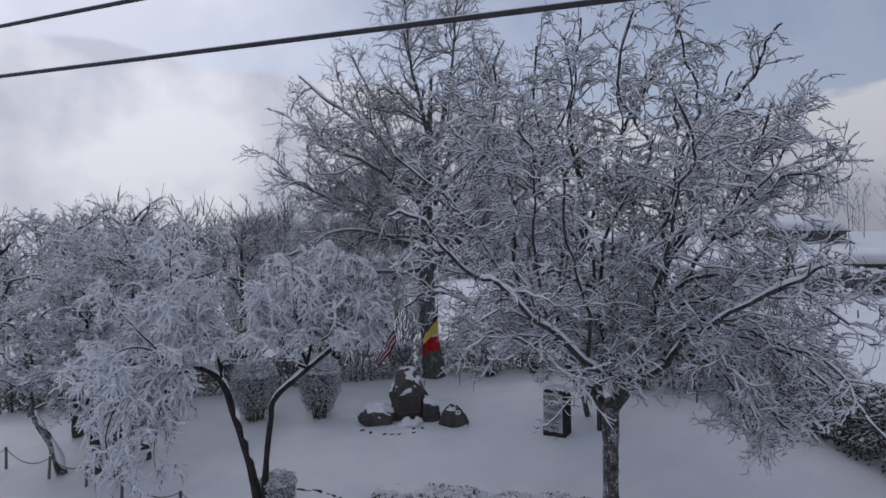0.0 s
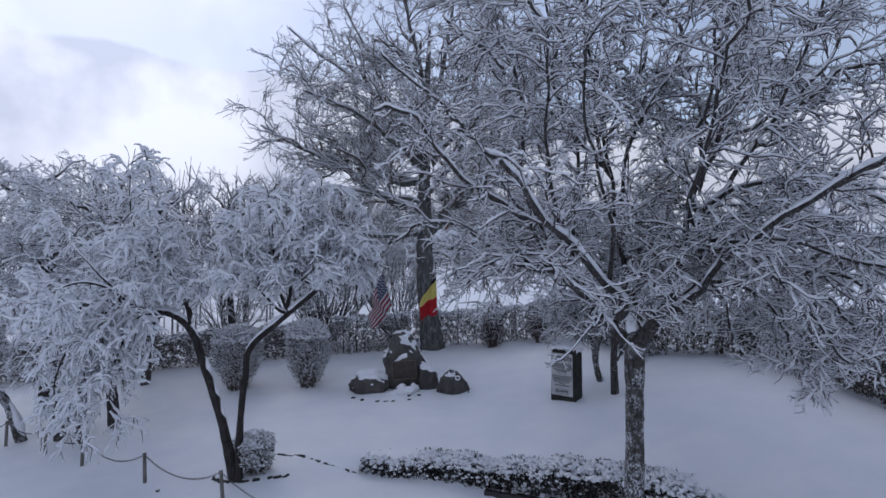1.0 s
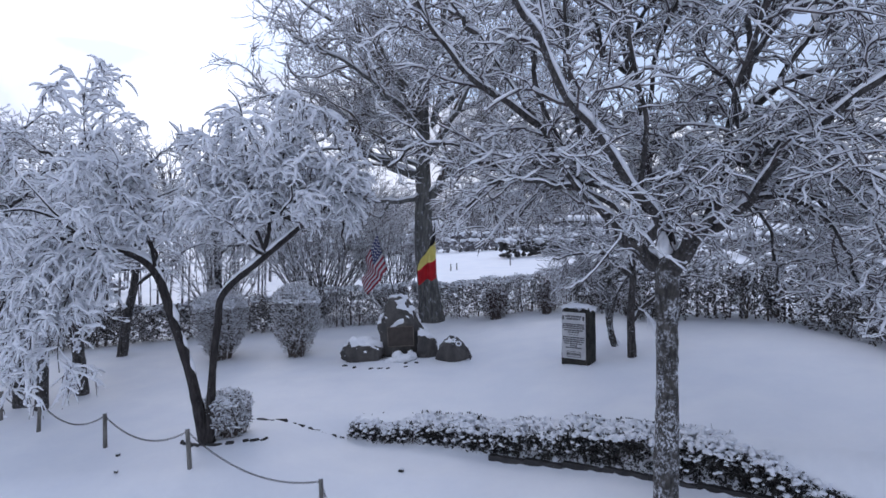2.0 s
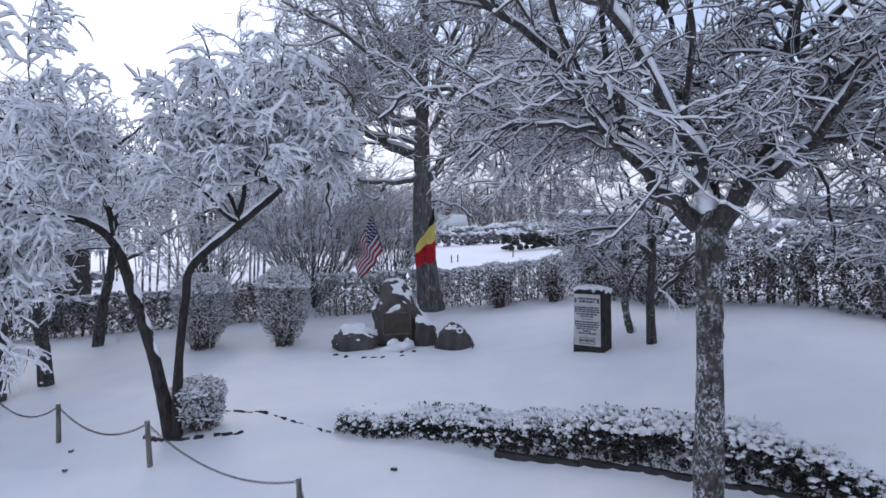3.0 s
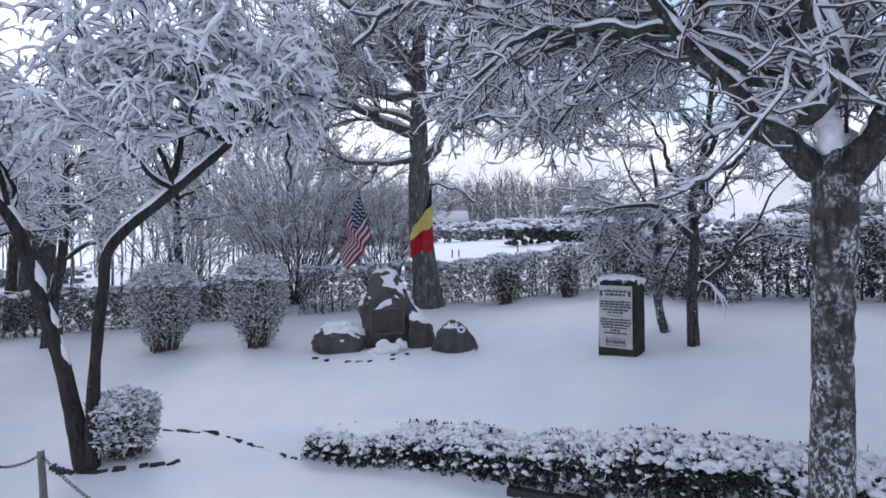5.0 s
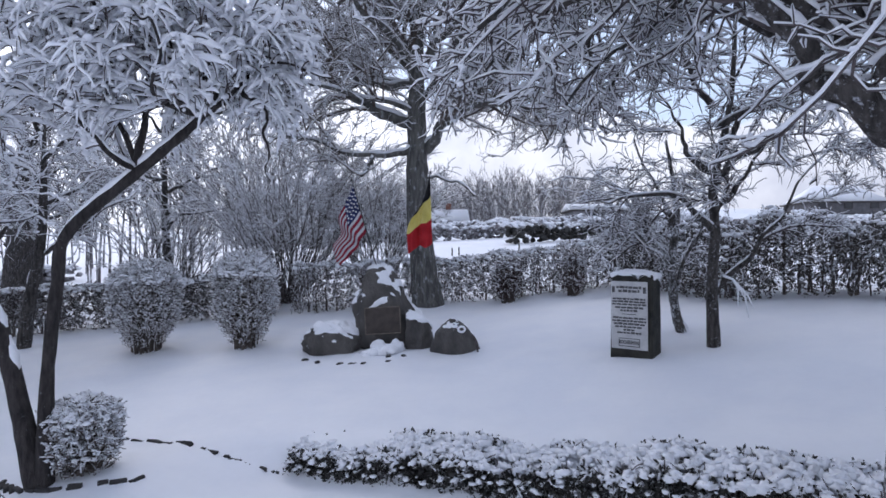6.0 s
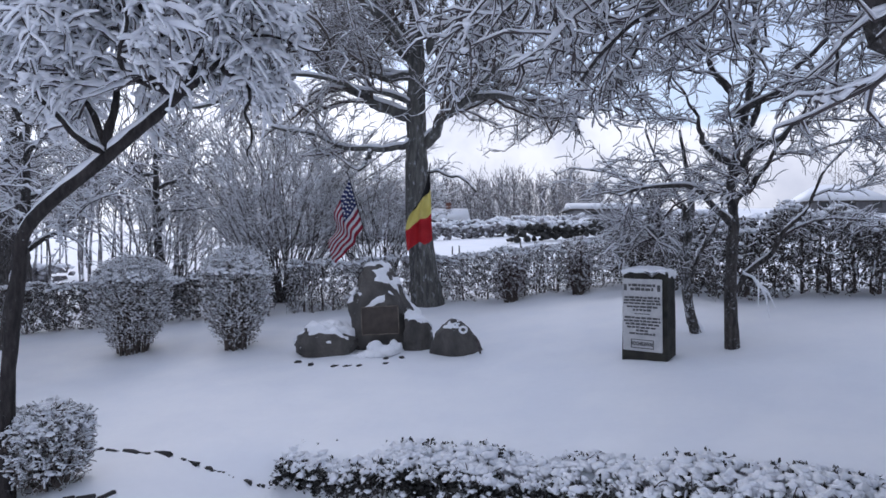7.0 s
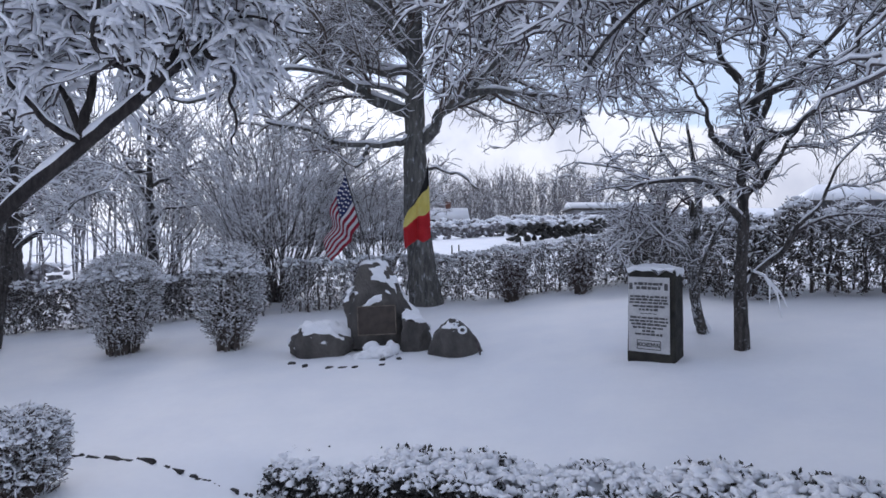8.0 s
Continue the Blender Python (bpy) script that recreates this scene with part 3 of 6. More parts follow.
# ---- the round-crowned tree on the verge ----
def verge_tree():
    bx, by = 3.24, 11.42
    bz = gz(bx, by) - 0.06
    fork = np.array((3.23, 11.34, 2.58))
    c = np.array((3.45, 11.8, 5.7))

    def inside(p):
        q = (p - c) / np.array((4.7, 4.7, 5.1))
        ok = (q ** 2).sum(-1) < 1
        lane = (p[..., 1] < 10.2) & (np.abs(p[..., 0] - 0.2) < 1.7) & (p[..., 2] < 3.3)
        low = p[..., 2] < np.where(p[..., 0] < 2.6, 2.15, 1.7)
        return ok & ~lane & ~low
    t = Tree(11, inside)
    trunk = [((bx, by, bz), (bx + 0.02, by, 0.6), (bx + 0.02, by, 1.6), fork, fork + (0.05, 0.02, 0.35)), (0.185, 0.155, 0.150, 0.17, 0.02)]
    limbs = [
        [fork + (0.06, 0, -0.12), fork + (-0.30, 0.02, 0.20), fork + (-0.59, 0.04, 0.47), fork + (-0.84, 0.06, 0.78), fork + (-1.20, 0.1, 1.2), fork + (-1.7, 0.2, 2.0), fork + (-2.6, 0.3, 3.4)],
        [fork + (0, 0, -0.12), fork + (0.27, -0.03, 0.45), fork + (0.57, -0.08, 0.95), fork + (0.82, -0.16, 1.5), fork + (1.0, -0.3, 2.8), fork + (1.6, -0.5, 5.0)],
        [fork, fork + (0.1, 0.35, 0.8), fork + (0.0, 0.8, 2.2), fork + (-0.4, 1.2, 4.0), fork + (-0.5, 1.4, 6.3)],
        [fork + (0.42, -0.08, 0.5), fork + (1.1, 0.2, 1.0), fork + (2.0, 0.45, 1.25), fork + (3.2, 0.6, 1.3), fork + (4.3, 0.5, 0.9)],
        [fork + (-0.3, 0, 0.4), fork + (-0.7, -0.7, 0.9), fork + (-1.5, -1.7, 1.7), fork + (-2.2, -2.6, 2.4), fork + (-2.7, -3.3, 2.6)],
        [fork + (0.5, -0.1, 0.6), fork + (1.0, -1.0, 1.3), fork + (1.6, -2.2, 2.2), fork + (2.1, -3.2, 2.8)],
        [fork + (-1.0, 0.1, 1.25), fork + (-2.0, 0.9, 1.6), fork + (-3.2, 1.6, 1.9), fork + (-4.1, 2.0, 1.7)],
        [fork + (0, 0.7, 1.9), fork + (1.0, 1.9, 2.8), fork + (2.2, 2.8, 3.9), fork + (3.0, 3.1, 4.6)],
        [fork + (0.9, -0.2, 2.0), fork + (1.9, -0.3, 3.2), fork + (2.9, -0.4, 4.6), fork + (3.3, -0.4, 5.6)],
        [fork + (-1.7, 0.2, 2.0), fork + (-2.7, -0.4, 2.7), fork + (-3.6, -0.8, 3.3), fork + (-4.2, -1.0, 3.6)],
        [fork + (-0.2, 1.0, 3.0), fork + (-1.3, 1.5, 4.2), fork + (-2.3, 1.9, 5.4)],
        [fork + (0.08, 0.33, 0.75), fork + (1.2, 1.4, 1.2), fork + (2.0, 2.8, 1.4), fork + (2.4, 4.0, 1.5)],
    ]
    limbs += [
        [fork + (-1.4, 0.15, 1.7), fork + (-1.9, -0.2, 3.4), fork + (-2.2, -0.4, 5.0), fork + (-2.3, -0.5, 6.4)],
        [fork + (-0.2, 1.0, 3.2), fork + (0.3, 0.8, 5.0), fork + (0.6, 0.5, 7.8)],
        [fork + (-0.1, 1.0, 2.8), fork + (-1.0, 0.5, 4.8), fork + (-1.4, 0.2, 7.0)],
        [fork + (0.95, -0.25, 2.4), fork + (1.7, -1.2, 3.8), fork + (2.1, -1.8, 5.4)],
        [fork + (2.0, 0.5, 0.9), fork + (3.0, -0.5, 1.0), fork + (3.8, -1.4, 0.5), fork + (4.1, -1.8, -0.2)],
        [fork + (-0.9, 0.1, 1.15), fork + (-1.7, 1.0, 1.5), fork + (-2.3, 1.9, 1.4), fork + (-2.7, 2.4, 0.9)],
        [fork + (0.05, 0.35, 0.8), fork + (-0.5, 1.6, 1.5), fork + (-0.9, 2.9, 1.6), fork + (-1.2, 3.8, 1.0)],
        [fork + (-0.5, 0.05, 0.7), fork + (-1.4, 0.2, 1.2), fork + (-2.2, 0.4, 1.3), fork + (-2.8, 0.5, 0.9)],
        [fork + (0.85, -0.2, 1.5), fork + (1.9, -1.0, 1.7), fork + (2.8, -1.9, 1.2), fork + (3.2, -2.4, 0.5)],
        [fork + (0.9, -0.2, 1.9), fork + (0.6, -1.6, 3.0), fork + (0.2, -2.8, 4.2), fork + (0.0, -3.3, 5.0)],
        [fork + (-0.6, -0.5, 0.8), fork + (-1.0, -1.6, 2.6), fork + (-1.2, -2.2, 4.4)],
        [fork + (3.2, 0.6, 1.3), fork + (3.9, 1.0, 2.2), fork + (4.3, 1.0, 3.2)],
        [fork + (1.2, -0.35, 3.6), fork + (2.0, 0.3, 5.0), fork + (2.6, 0.5, 6.6)],
        [fork + (0.4, 0.7, 5.4), fork + (1.2, 0.9, 6.6), fork + (1.7, 0.8, 7.7)],
        [fork + (1.4, -0.4, 4.4), fork + (1.5, -0.2, 6.0), fork + (1.4, 0.2, 7.6)],
        [fork + (2.2, 2.8, 3.9), fork + (2.6, 2.2, 5.2), fork + (2.8, 1.6, 6.4)],
        [fork + (1.9, -0.3, 3.2), fork + (3.0, 0.4, 3.8), fork + (4.0, 0.8, 4.4)],
        [fork + (0.85, -0.2, 1.6), fork + (2.2, -0.8, 2.4), fork + (3.5, -1.2, 3.2)],
        [fork + (1.0, -0.3, 2.8), fork + (0.7, -1.2, 4.2), fork + (0.6, -1.6, 5.6)],
        [fork + (0.93, -0.22, 2.1), fork + (0.6, 0.4, 3.6), fork + (0.8, 0.6, 5.0)],
        [fork + (2.0, 0.45, 1.25), fork + (3.0, 1.2, 2.2), fork + (3.8, 1.6, 2.9)],
        [fork + (0.85, -0.2, 1.5), fork + (1.6, -0.7, 1.3), fork + (2.4, -1.0, 0.5), fork + (2.9, -1.2, -0.3)],
        [fork + (1.1, 0.2, 1.0), fork + (1.8, -0.2, 0.9), fork + (2.3, -0.4, 0.2), fork + (2.5, -0.5, -0.4)],
        [fork + (2.0, 0.45, 1.25), fork + (2.9, 0.2, 1.1), fork + (3.5, 0.0, 0.4), fork + (3.7, -0.1, -0.3)],
        [fork + (-1.0, 0.1, 1.25), fork + (-1.4, -0.9, 2.6), fork + (-1.8, -1.4, 4.0), fork + (-2.0, -1.6, 5.0)],
        [fork + (0.9, -0.2, 1.9), fork + (2.0, 0.9, 2.4), fork + (3.2, 1.8, 2.9), fork + (4.0, 2.2, 3.0)],
    ]
    limbs += [
        [fork + (1.9, -0.3, 3.2), fork + (2.8, 0.7, 4.7), fork + (3.5, 1.0, 5.8)],
        [fork + (2.2, 0.1, 3.5), fork + (3.4, -0.5, 4.4), fork + (4.2, -0.6, 5.0)],
        [fork + (2.6, 0.5, 6.0), fork + (3.0, 0.0, 6.9), fork + (3.2, -0.2, 7.3)],
        [fork + (-2.2, -0.4, 4.4), fork + (-3.0, 0.3, 5.4), fork + (-3.4, 0.6, 6.2)],
        [fork + (-2.6, 0.3, 3.4), fork + (-3.6, 0.6, 4.4), fork + (-4.2, 0.6, 5.0)],
        [fork + (0.05, 0.35, 0.8), fork + (-0.5, 1.4, 1.7), fork + (-1.2, 2.4, 1.5), fork + (-1.7, 2.9, 0.9)],
        [fork + (0.0, 0.8, 2.2), fork + (-0.8, 2.0, 2.4), fork + (-1.2, 3.0, 2.1), fork + (-1.3, 3.6, 1.4)],
        [fork + (-1.0, 0.1, 1.25), fork + (-1.4, -0.9, 1.4), fork + (-1.6, -1.5, 1.1)],
        [fork + (0.85, -0.2, 1.5), fork + (1.1, -1.2, 1.6), fork + (1.3, -2.0, 1.1)],
        [fork + (-0.3, 1.1, 3.6), fork + (-0.6, 0.6, 5.4), fork + (-0.5, 0.3, 7.6)],
        [fork + (0.0, 0.8, 2.2), fork + (0.4, -0.4, 4.8), fork + (0.2, -0.6, 7.2)],
        [fork + (-1.0, 0.1, 1.25), fork + (-1.2, -0.3, 4.0), fork + (-0.9, -0.2, 6.8)],
        [fork + (-0.9, 0.1, 1.15), fork + (-1.6, 1.6, 2.0), fork + (-2.0, 3.0, 2.2), fork + (-2.3, 4.0, 1.7)],
        [fork + (0.5, -0.1, 0.6), fork + (1.0, 1.2, 1.1), fork + (1.3, 2.6, 1.5), fork + (1.4, 3.6, 1.2)],
        [fork + (0.08, 0.33, 0.75), fork + (0.6, 1.6, 1.9), fork + (0.9, 2.8, 2.4), fork + (0.9, 3.8, 2.2)],
        [fork + (0.85, -0.2, 1.5), fork + (1.7, 1.0, 1.8), fork + (2.4, 2.2, 2.0), fork + (2.8, 3.2, 1.6)],
        [fork + (0.57, -0.08, 0.95), fork + (1.3, 0.5, 1.2), fork + (1.9, 0.9, 0.6), fork + (2.1, 1.0, -0.2)],
        [fork + (0.84, -0.2, 1.6), fork + (1.8, 0.6, 1.4), fork + (2.7, 1.2, 0.7), fork + (3.0, 1.4, -0.1)],
        [fork + (2.0, 0.45, 1.25), fork + (2.7, 0.9, 1.0), fork + (3.3, 1.3, 0.2), fork + (3.5, 1.5, -0.5)],
        [fork + (0.93, -0.22, 2.1), fork + (1.8, -0.9, 2.6), fork + (2.7, -1.5, 2.4), fork + (3.3, -1.9, 1.8)],
    ]
    sizes = [0.125, 0.14, 0.07, 0.042, 0.075, 0.07, 0.06, 0.065, 0.05, 0.05, 0.045, 0.045] + [0.038] * 46
    par = [t.limb(p, r, 0.018) for p, r in zip(limbs, sizes)]
    b1 = t.boughs(par, 3.0, (0.6, 1.8), (28, 65), 0.55, n=8, r_max=0.021, wob=0.50, begin=0.12)
    b2 = t.boughs(b1, 3.2, (0.35, 1.0), (25, 65), 0.6, n=6, r_max=0.014, wob=0.50, begin=0.1)
    t.twigs(15000, (0.14, 0.40), 0.0085, 0.08, angle=0.95, n=4, wob=0.36)
    t.twigs(9000, (0.05, 0.16), 0.0056, 0.04, sources=t.carry_last, n=3, angle=1.2, wob=0.2)
    root = t.build("tree", (bx, by, bz), "round-crowned bare tree, snow on every branch, standing in the low hedge", [trunk],
            (M_BARK_SNOW, M_TWIG, M_SNOW_TREE, M_BARK), dict(thick_twig=0.0130, thick_bough=0.021, cover=0.95, flat=0.72, thick_limb=0.050, clumps=4600, clump_r=(0.016, 0.040)))
    at = fork - np.array((bx, by, bz))
    u = np.linspace(0, 1, 12)
    C = at + np.column_stack((-0.02 - 0.10 * u, -0.05 + 0.05 * u, 0.10 + 0.52 * u))
    Soup().add(*blobs(C, 0.035 + 0.065 * np.sin(math.pi * u ** 0.8), t.rng, 1.15, 0.04, False)).mesh("snow_pocket", M_SNOW_TREE, root, "snow packed in the fork")


verge_tree()


# ---- the twin-stemmed tree with the drooping, heavily laden crown ----
def weeping_tree():
    bx, by = -4.35, 14.05
    bz = gz(bx, by) - 0.05

    def inside(p):
        x, y, z = p[..., 0], p[..., 1], p[..., 2]
        a = ((x + 6.41) / 2.75) ** 2 + ((y - 13.73) / 2.4) ** 2 + ((z - 2.93) / 3.4) ** 2 < 1
        b = ((x + 3.38) / 2.25) ** 2 + ((y - 14.28) / 1.84) ** 2 + ((z - 4.05) / 1.85) ** 2 < 1
        skirt = (z > 3.14 + 0.22 * np.sin(x * 5.3 + y * 3.1)) | ((x < -4.85) & (z > 2.47)) | (x < -5.5)
        gap = (np.abs(x + 5.08) < 0.38) & (z > 3.8)
        return (a | b) & skirt & ~gap & (z > 0.0)
    t = Tree(23, inside)
    s1 = [(bx, by, bz), (-4.62, 14.05, 0.49), (-4.96, 14.05, 1.55), (-5.26, 14.00, 2.42), (-5.72, 13.91, 2.79), (-6.50, 13.82, 2.88)]
    s2 = [(bx + 0.08, by, bz), (-4.23, 14.05, 0.45), (-4.12, 14.05, 1.46), (-4.00, 14.05, 2.05), (-3.24, 14.10, 2.74), (-2.52, 14.10, 3.36), (-2.28, 14.08, 3.80)]
    limbs = [
        [s1[-1], (-7.24, 13.63, 2.93), (-7.97, 13.45, 2.47), (-8.52, 13.36, 1.64)],
        [s1[3], (-5.59, 14.19, 3.20), (-5.86, 14.46, 4.21), (-6.04, 14.64, 5.22)],
        [s1[4], (-6.32, 13.18, 3.29), (-6.69, 12.35, 3.39), (-6.87, 11.80, 2.83)],
        [s1[4], (-6.23, 14.46, 3.39), (-6.96, 15.01, 4.03), (-7.79, 15.38, 4.30)],
        [s1[-1], (-6.96, 13.73, 3.48), (-7.51, 13.63, 4.21), (-7.88, 13.54, 4.76)],
        [s2[5], (-2.44, 14.10, 3.55), (-2.42, 14.09, 4.12), (-2.30, 14.09, 4.95)],
        [s2[4], (-3.17, 14.10, 3.35), (-3.14, 14.10, 4.05), (-3.05, 14.00, 5.0)],
        [s2[5], (-2.10, 14.05, 3.70), (-1.55, 14.00, 3.87), (-1.05, 13.90, 3.72)],
        [(-2.10, 14.05, 3.70), (-1.85, 13.98, 3.45), (-1.72, 13.92, 2.95), (-1.70, 13.90, 2.60)],
        [s2[5], (-2.37, 14.19, 3.57), (-1.91, 14.09, 3.94), (-1.55, 14.00, 3.94)],
        [s2[5], (-3.02, 14.46, 3.75), (-2.83, 14.74, 4.67), (-2.92, 14.92, 5.50)],
        [s2[4], (-3.66, 13.82, 3.39), (-3.93, 13.54, 4.21), (-4.12, 13.36, 5.04)],
        [s2[5], (-2.74, 13.54, 3.48), (-2.46, 12.90, 3.84), (-2.37, 12.35, 3.84)],
        [s2[4], (-3.75, 14.46, 3.11), (-4.21, 15.10, 3.84), (-4.67, 15.47, 4.49)],
    ]
    limbs += [
        [s1[4], (-6.04, 13.27, 2.83), (-6.23, 12.90, 1.92), (-6.27, 12.81, 0.81)],
        [s1[-1], (-7.05, 13.18, 2.56), (-7.33, 12.90, 1.55), (-7.33, 12.81, 0.63)],
        [s1[-1], (-6.69, 13.36, 2.74), (-6.78, 12.81, 1.92), (-6.78, 12.63, 1.00)],
        [s2[5], (-2.92, 14.09, 4.12), (-2.65, 14.00, 4.93), (-2.46, 13.91, 5.65)],
        [s2[4], (-3.84, 14.19, 3.66), (-4.03, 14.28, 4.66), (-4.22, 14.28, 5.46)],
        [s2[5], (-2.65, 14.28, 3.66), (-2.01, 14.46, 4.39), (-1.73, 14.55, 4.95)],
        [s2[5], (-3.29, 13.63, 4.03), (-3.38, 13.18, 4.95), (-3.47, 12.81, 5.50)],
        [s1[3], (-5.77, 13.73, 3.48), (-6.04, 13.54, 4.76), (-6.14, 13.45, 6.14)],
    ]
    par = [t.limb(p, 0.050 if k in (5, 6) else 0.034, 0.007, 10) for k, p in enumerate(limbs)]
    b1 = t.boughs(par, 5.2, (0.6, 1.5), (30, 75), 0.9, n=7, r_max=0.022, wob=0.42, begin=0.1)
    b2 = t.boughs(b1, 4.6, (0.25, 0.75), (25, 75), 1.1, n=5, r_max=0.011, wob=0.36, begin=0.1)
    t.twigs(7800, (0.14, 0.36), 0.0095, 0.34, angle=0.95, n=4, wob=0.18)
    t.build("tree", (bx, by, bz), "twin-stemmed small tree with drooping branches thick with snow", [(s1, (0.12, 0.095, 0.085, 0.078, 0.068, 0.055)), (s2, (0.10, 0.070, 0.064, 0.062, 0.062, 0.048, 0.018))],
            (M_BARK_DARK, M_TWIG, M_SNOW_TREE), dict(thick_twig=0.0225, thick_bough=0.034, cover=0.95, thick_limb=0.045, flat=0.9, sides=4, clumps=3400, clump_r=(0.026, 0.060), tips=0.45), snow_label="thick soft snow weighing the branches down")


weeping_tree()


# ---- the tall old tree behind the memorial ----
def old_tree():
    bx, by = -0.36, 25.25
    bz = gz(bx, by) - 0.08
    c = np.array((-1.3, 25.4, 11.2))

    def inside(p):
        q = (p - c) / np.array((9.0, 6.8, 7.3))
        return ((q ** 2).sum(-1) < 1) & (p[..., 2] > 3.2)
    t = Tree(37, inside)
    trunk = [((bx, by, bz), (bx - 0.14, by, 1.2), (bx - 0.30, by, 2.8), (bx - 0.34, by, 4.6), (bx - 0.35, by, 6.4), (bx - 0.30, by + 0.1, 9.0), (bx - 0.15, by + 0.2, 13.0)), (0.52, 0.39, 0.35, 0.31, 0.25, 0.18, 0.05)]

    def k(x, y, z):
        return np.array((bx + x, by + y, z))
    limbs = [
        [k(-0.45, 0, 5.65), k(-1.3, -0.2, 5.95), k(-2.4, -0.4, 6.4), k(-3.4, -0.5, 7.1), k(-4.7, -0.6, 7.8), k(-6.8, -0.4, 9.0)],
        [k(-0.25, 0, 4.7), k(0.35, -0.1, 5.3), k(1.0, -0.3, 5.9), k(1.9, -0.5, 6.05), k(3.2, -0.6, 5.9), k(4.4, -0.6, 5.4)],
        [k(-0.45, 0, 4.95), k(-1.0, -0.2, 4.62), k(-2.3, -0.4, 4.6), k(-3.3, -0.5, 5.1), k(-4.4, -0.6, 5.2)],
        [k(-0.45, 0, 7.1), k(-0.8, 0, 7.9), k(-1.1, 0.1, 8.7), k(-2.2, 0.4, 11.4), k(-3.6, 0.5, 14.0)],
        [k(0.0, 0, 7.4), k(0.7, 0.2, 9.5), k(1.8, 0.3, 12.0), k(3.0, 0.2, 14.6)],
        [k(-0.1, 0, 8.5), k(-1.8, 0, 9.8), k(-3.8, 0, 11.4), k(-5.8, 0, 13.0)],
        [k(-0.1, 0, 9.0), k(-0.6, 0.1, 12.0), k(-1.2, 0, 14.8), k(-1.5, 0, 17.3)],
        [k(0.0, 0, 9.0), k(0.5, 0.3, 12.0), k(0.8, 0.4, 14.8), k(1.0, 0.4, 17.0)],
        [k(0.1, 0, 6.6), k(0.9, -1.4, 7.6), k(1.4, -2.8, 8.4), k(1.8, -4.2, 8.8)],
        [k(-0.2, 0, 7.2), k(-1.4, -1.4, 8.2), k(-2.8, -2.8, 9.0), k(-4.2, -4.0, 9.4)],
        [k(0.1, 0, 8.0), k(1.8, 0.8, 9.6), k(3.8, 1.4, 11.2), k(5.4, 1.8, 12.4)],
        [k(-0.1, 0, 7.0), k(-1.4, 1.6, 8.4), k(-3.0, 3.0, 9.8), k(-4.6, 4.0, 10.8)],
        [k(-0.2, 0, 5.8), k(-1.6, -0.8, 6.0), k(-3.2, -1.6, 6.2), k(-5.0, -2.2, 6.0), k(-6.2, -2.4, 5.4)],
        [k(-0.2, 0, 6.6), k(-1.5, 0.8, 7.4), k(-3.0, 1.4, 7.8), k(-4.8, 1.8, 7.2)],
        [k(0.2, 0, 6.0), k(1.4, 0.6, 6.6), k(2.8, 1.0, 6.9), k(4.2, 1.2, 6.2)],
        [k(-0.1, 0, 4.0), k(0.5, -0.3, 3.9), k(1.0, -0.4, 3.7), k(1.4, -0.4, 3.4)],
        [k(-1.6, -0.3, 4.6), k(-1.75, -0.3, 4.25), k(-2.0, -0.3, 4.0)],
        [k(0.95, -0.3, 5.85), k(2.0, -0.5, 7.0), k(3.8, -0.6, 8.4), k(5.6, -0.8, 9.5)],
        [k(-0.45, 0, 6.75), k(-1.5, 0.1, 6.85), k(-2.6, 0.2, 7.4), k(-3.8, 0.2, 8.2), k(-5.4, 0.2, 9.6)],
        [k(-0.2, 0, 6.3), k(0.2, -0.2, 6.9), k(0.6, -0.3, 7.7), k(1.4, -0.4, 8.1), k(2.4, -0.5, 8.6)],
    ]
    sizes = [0.18, 0.19, 0.10, 0.13, 0.14, 0.13, 0.12, 0.12, 0.12, 0.12, 0.12, 0.12, 0.07, 0.07, 0.07, 0.035, 0.06, 0.10, 0.12, 0.08]
    par = [t.limb(p, r, 0.03) for p, r in zip(limbs, sizes)]
    b1 = t.boughs(par, 2.2, (1.6, 3.9), (25, 58), 0.08, n=9, r_max=0.055, wob=0.45, begin=0.18)
    b2 = t.boughs(b1, 2.2, (0.8, 2.0), (25, 62), 0.15, n=6, r_max=0.020, wob=0.5, begin=0.1)
    t.twigs(9500, (0.25, 0.80), 0.0080, 0.05, angle=1.0, n=4, wob=0.45)
    t.twigs(10000, (0.12, 0.42), 0.0072, 0.04, sources=t.carry_last, n=3, angle=1.0, wob=0.25)
    t.build("tree", (bx, by, bz), "tall old bare tree with thick grey trunk and snowy branches", [trunk],
            (M_BARK_BIG, M_TWIG_PALE, M_SNOW_TREE), dict(thick_twig=0.0125, thick_bough=0.030, cover=0.93, thick_limb=0.07))


old_tree()


# ---- lesser trees ----
def small_tree(seed, place, trunk, radii, limbs, r_limb, env, label, counts, snow, mats, boughs=(3.0, 2.6), droop=0.4, lengths=((0.6, 1.5), (0.3, 0.8)), twig=(0.15, 0.4, 0.0055), group=""):
    c, e, low = env

    def inside(p):
        q = (p - np.array(c)) / np.array(e)
        return ((q ** 2).sum(-1) < 1) & (p[..., 2] > low)
    t = Tree(seed, inside)
    par = [t.limb(p, r_limb, 0.007, 10) for p in limbs]
    b1 = t.boughs(par, boughs[0], lengths[0], (25, 65), droop, n=6, r_max=0.022, wob=0.5, begin=0.1)
    t.boughs(b1, boughs[1], lengths[1], (25, 65), droop, n=4, r_max=0.012, wob=0.5, begin=0.1)
    t.twigs(counts, twig[:2], twig[2], 0.12, angle=1.2, n=3 if group else 4, wob=0.35)
    return t.build("tree", place, label, [(trunk, radii)], mats, snow, group)


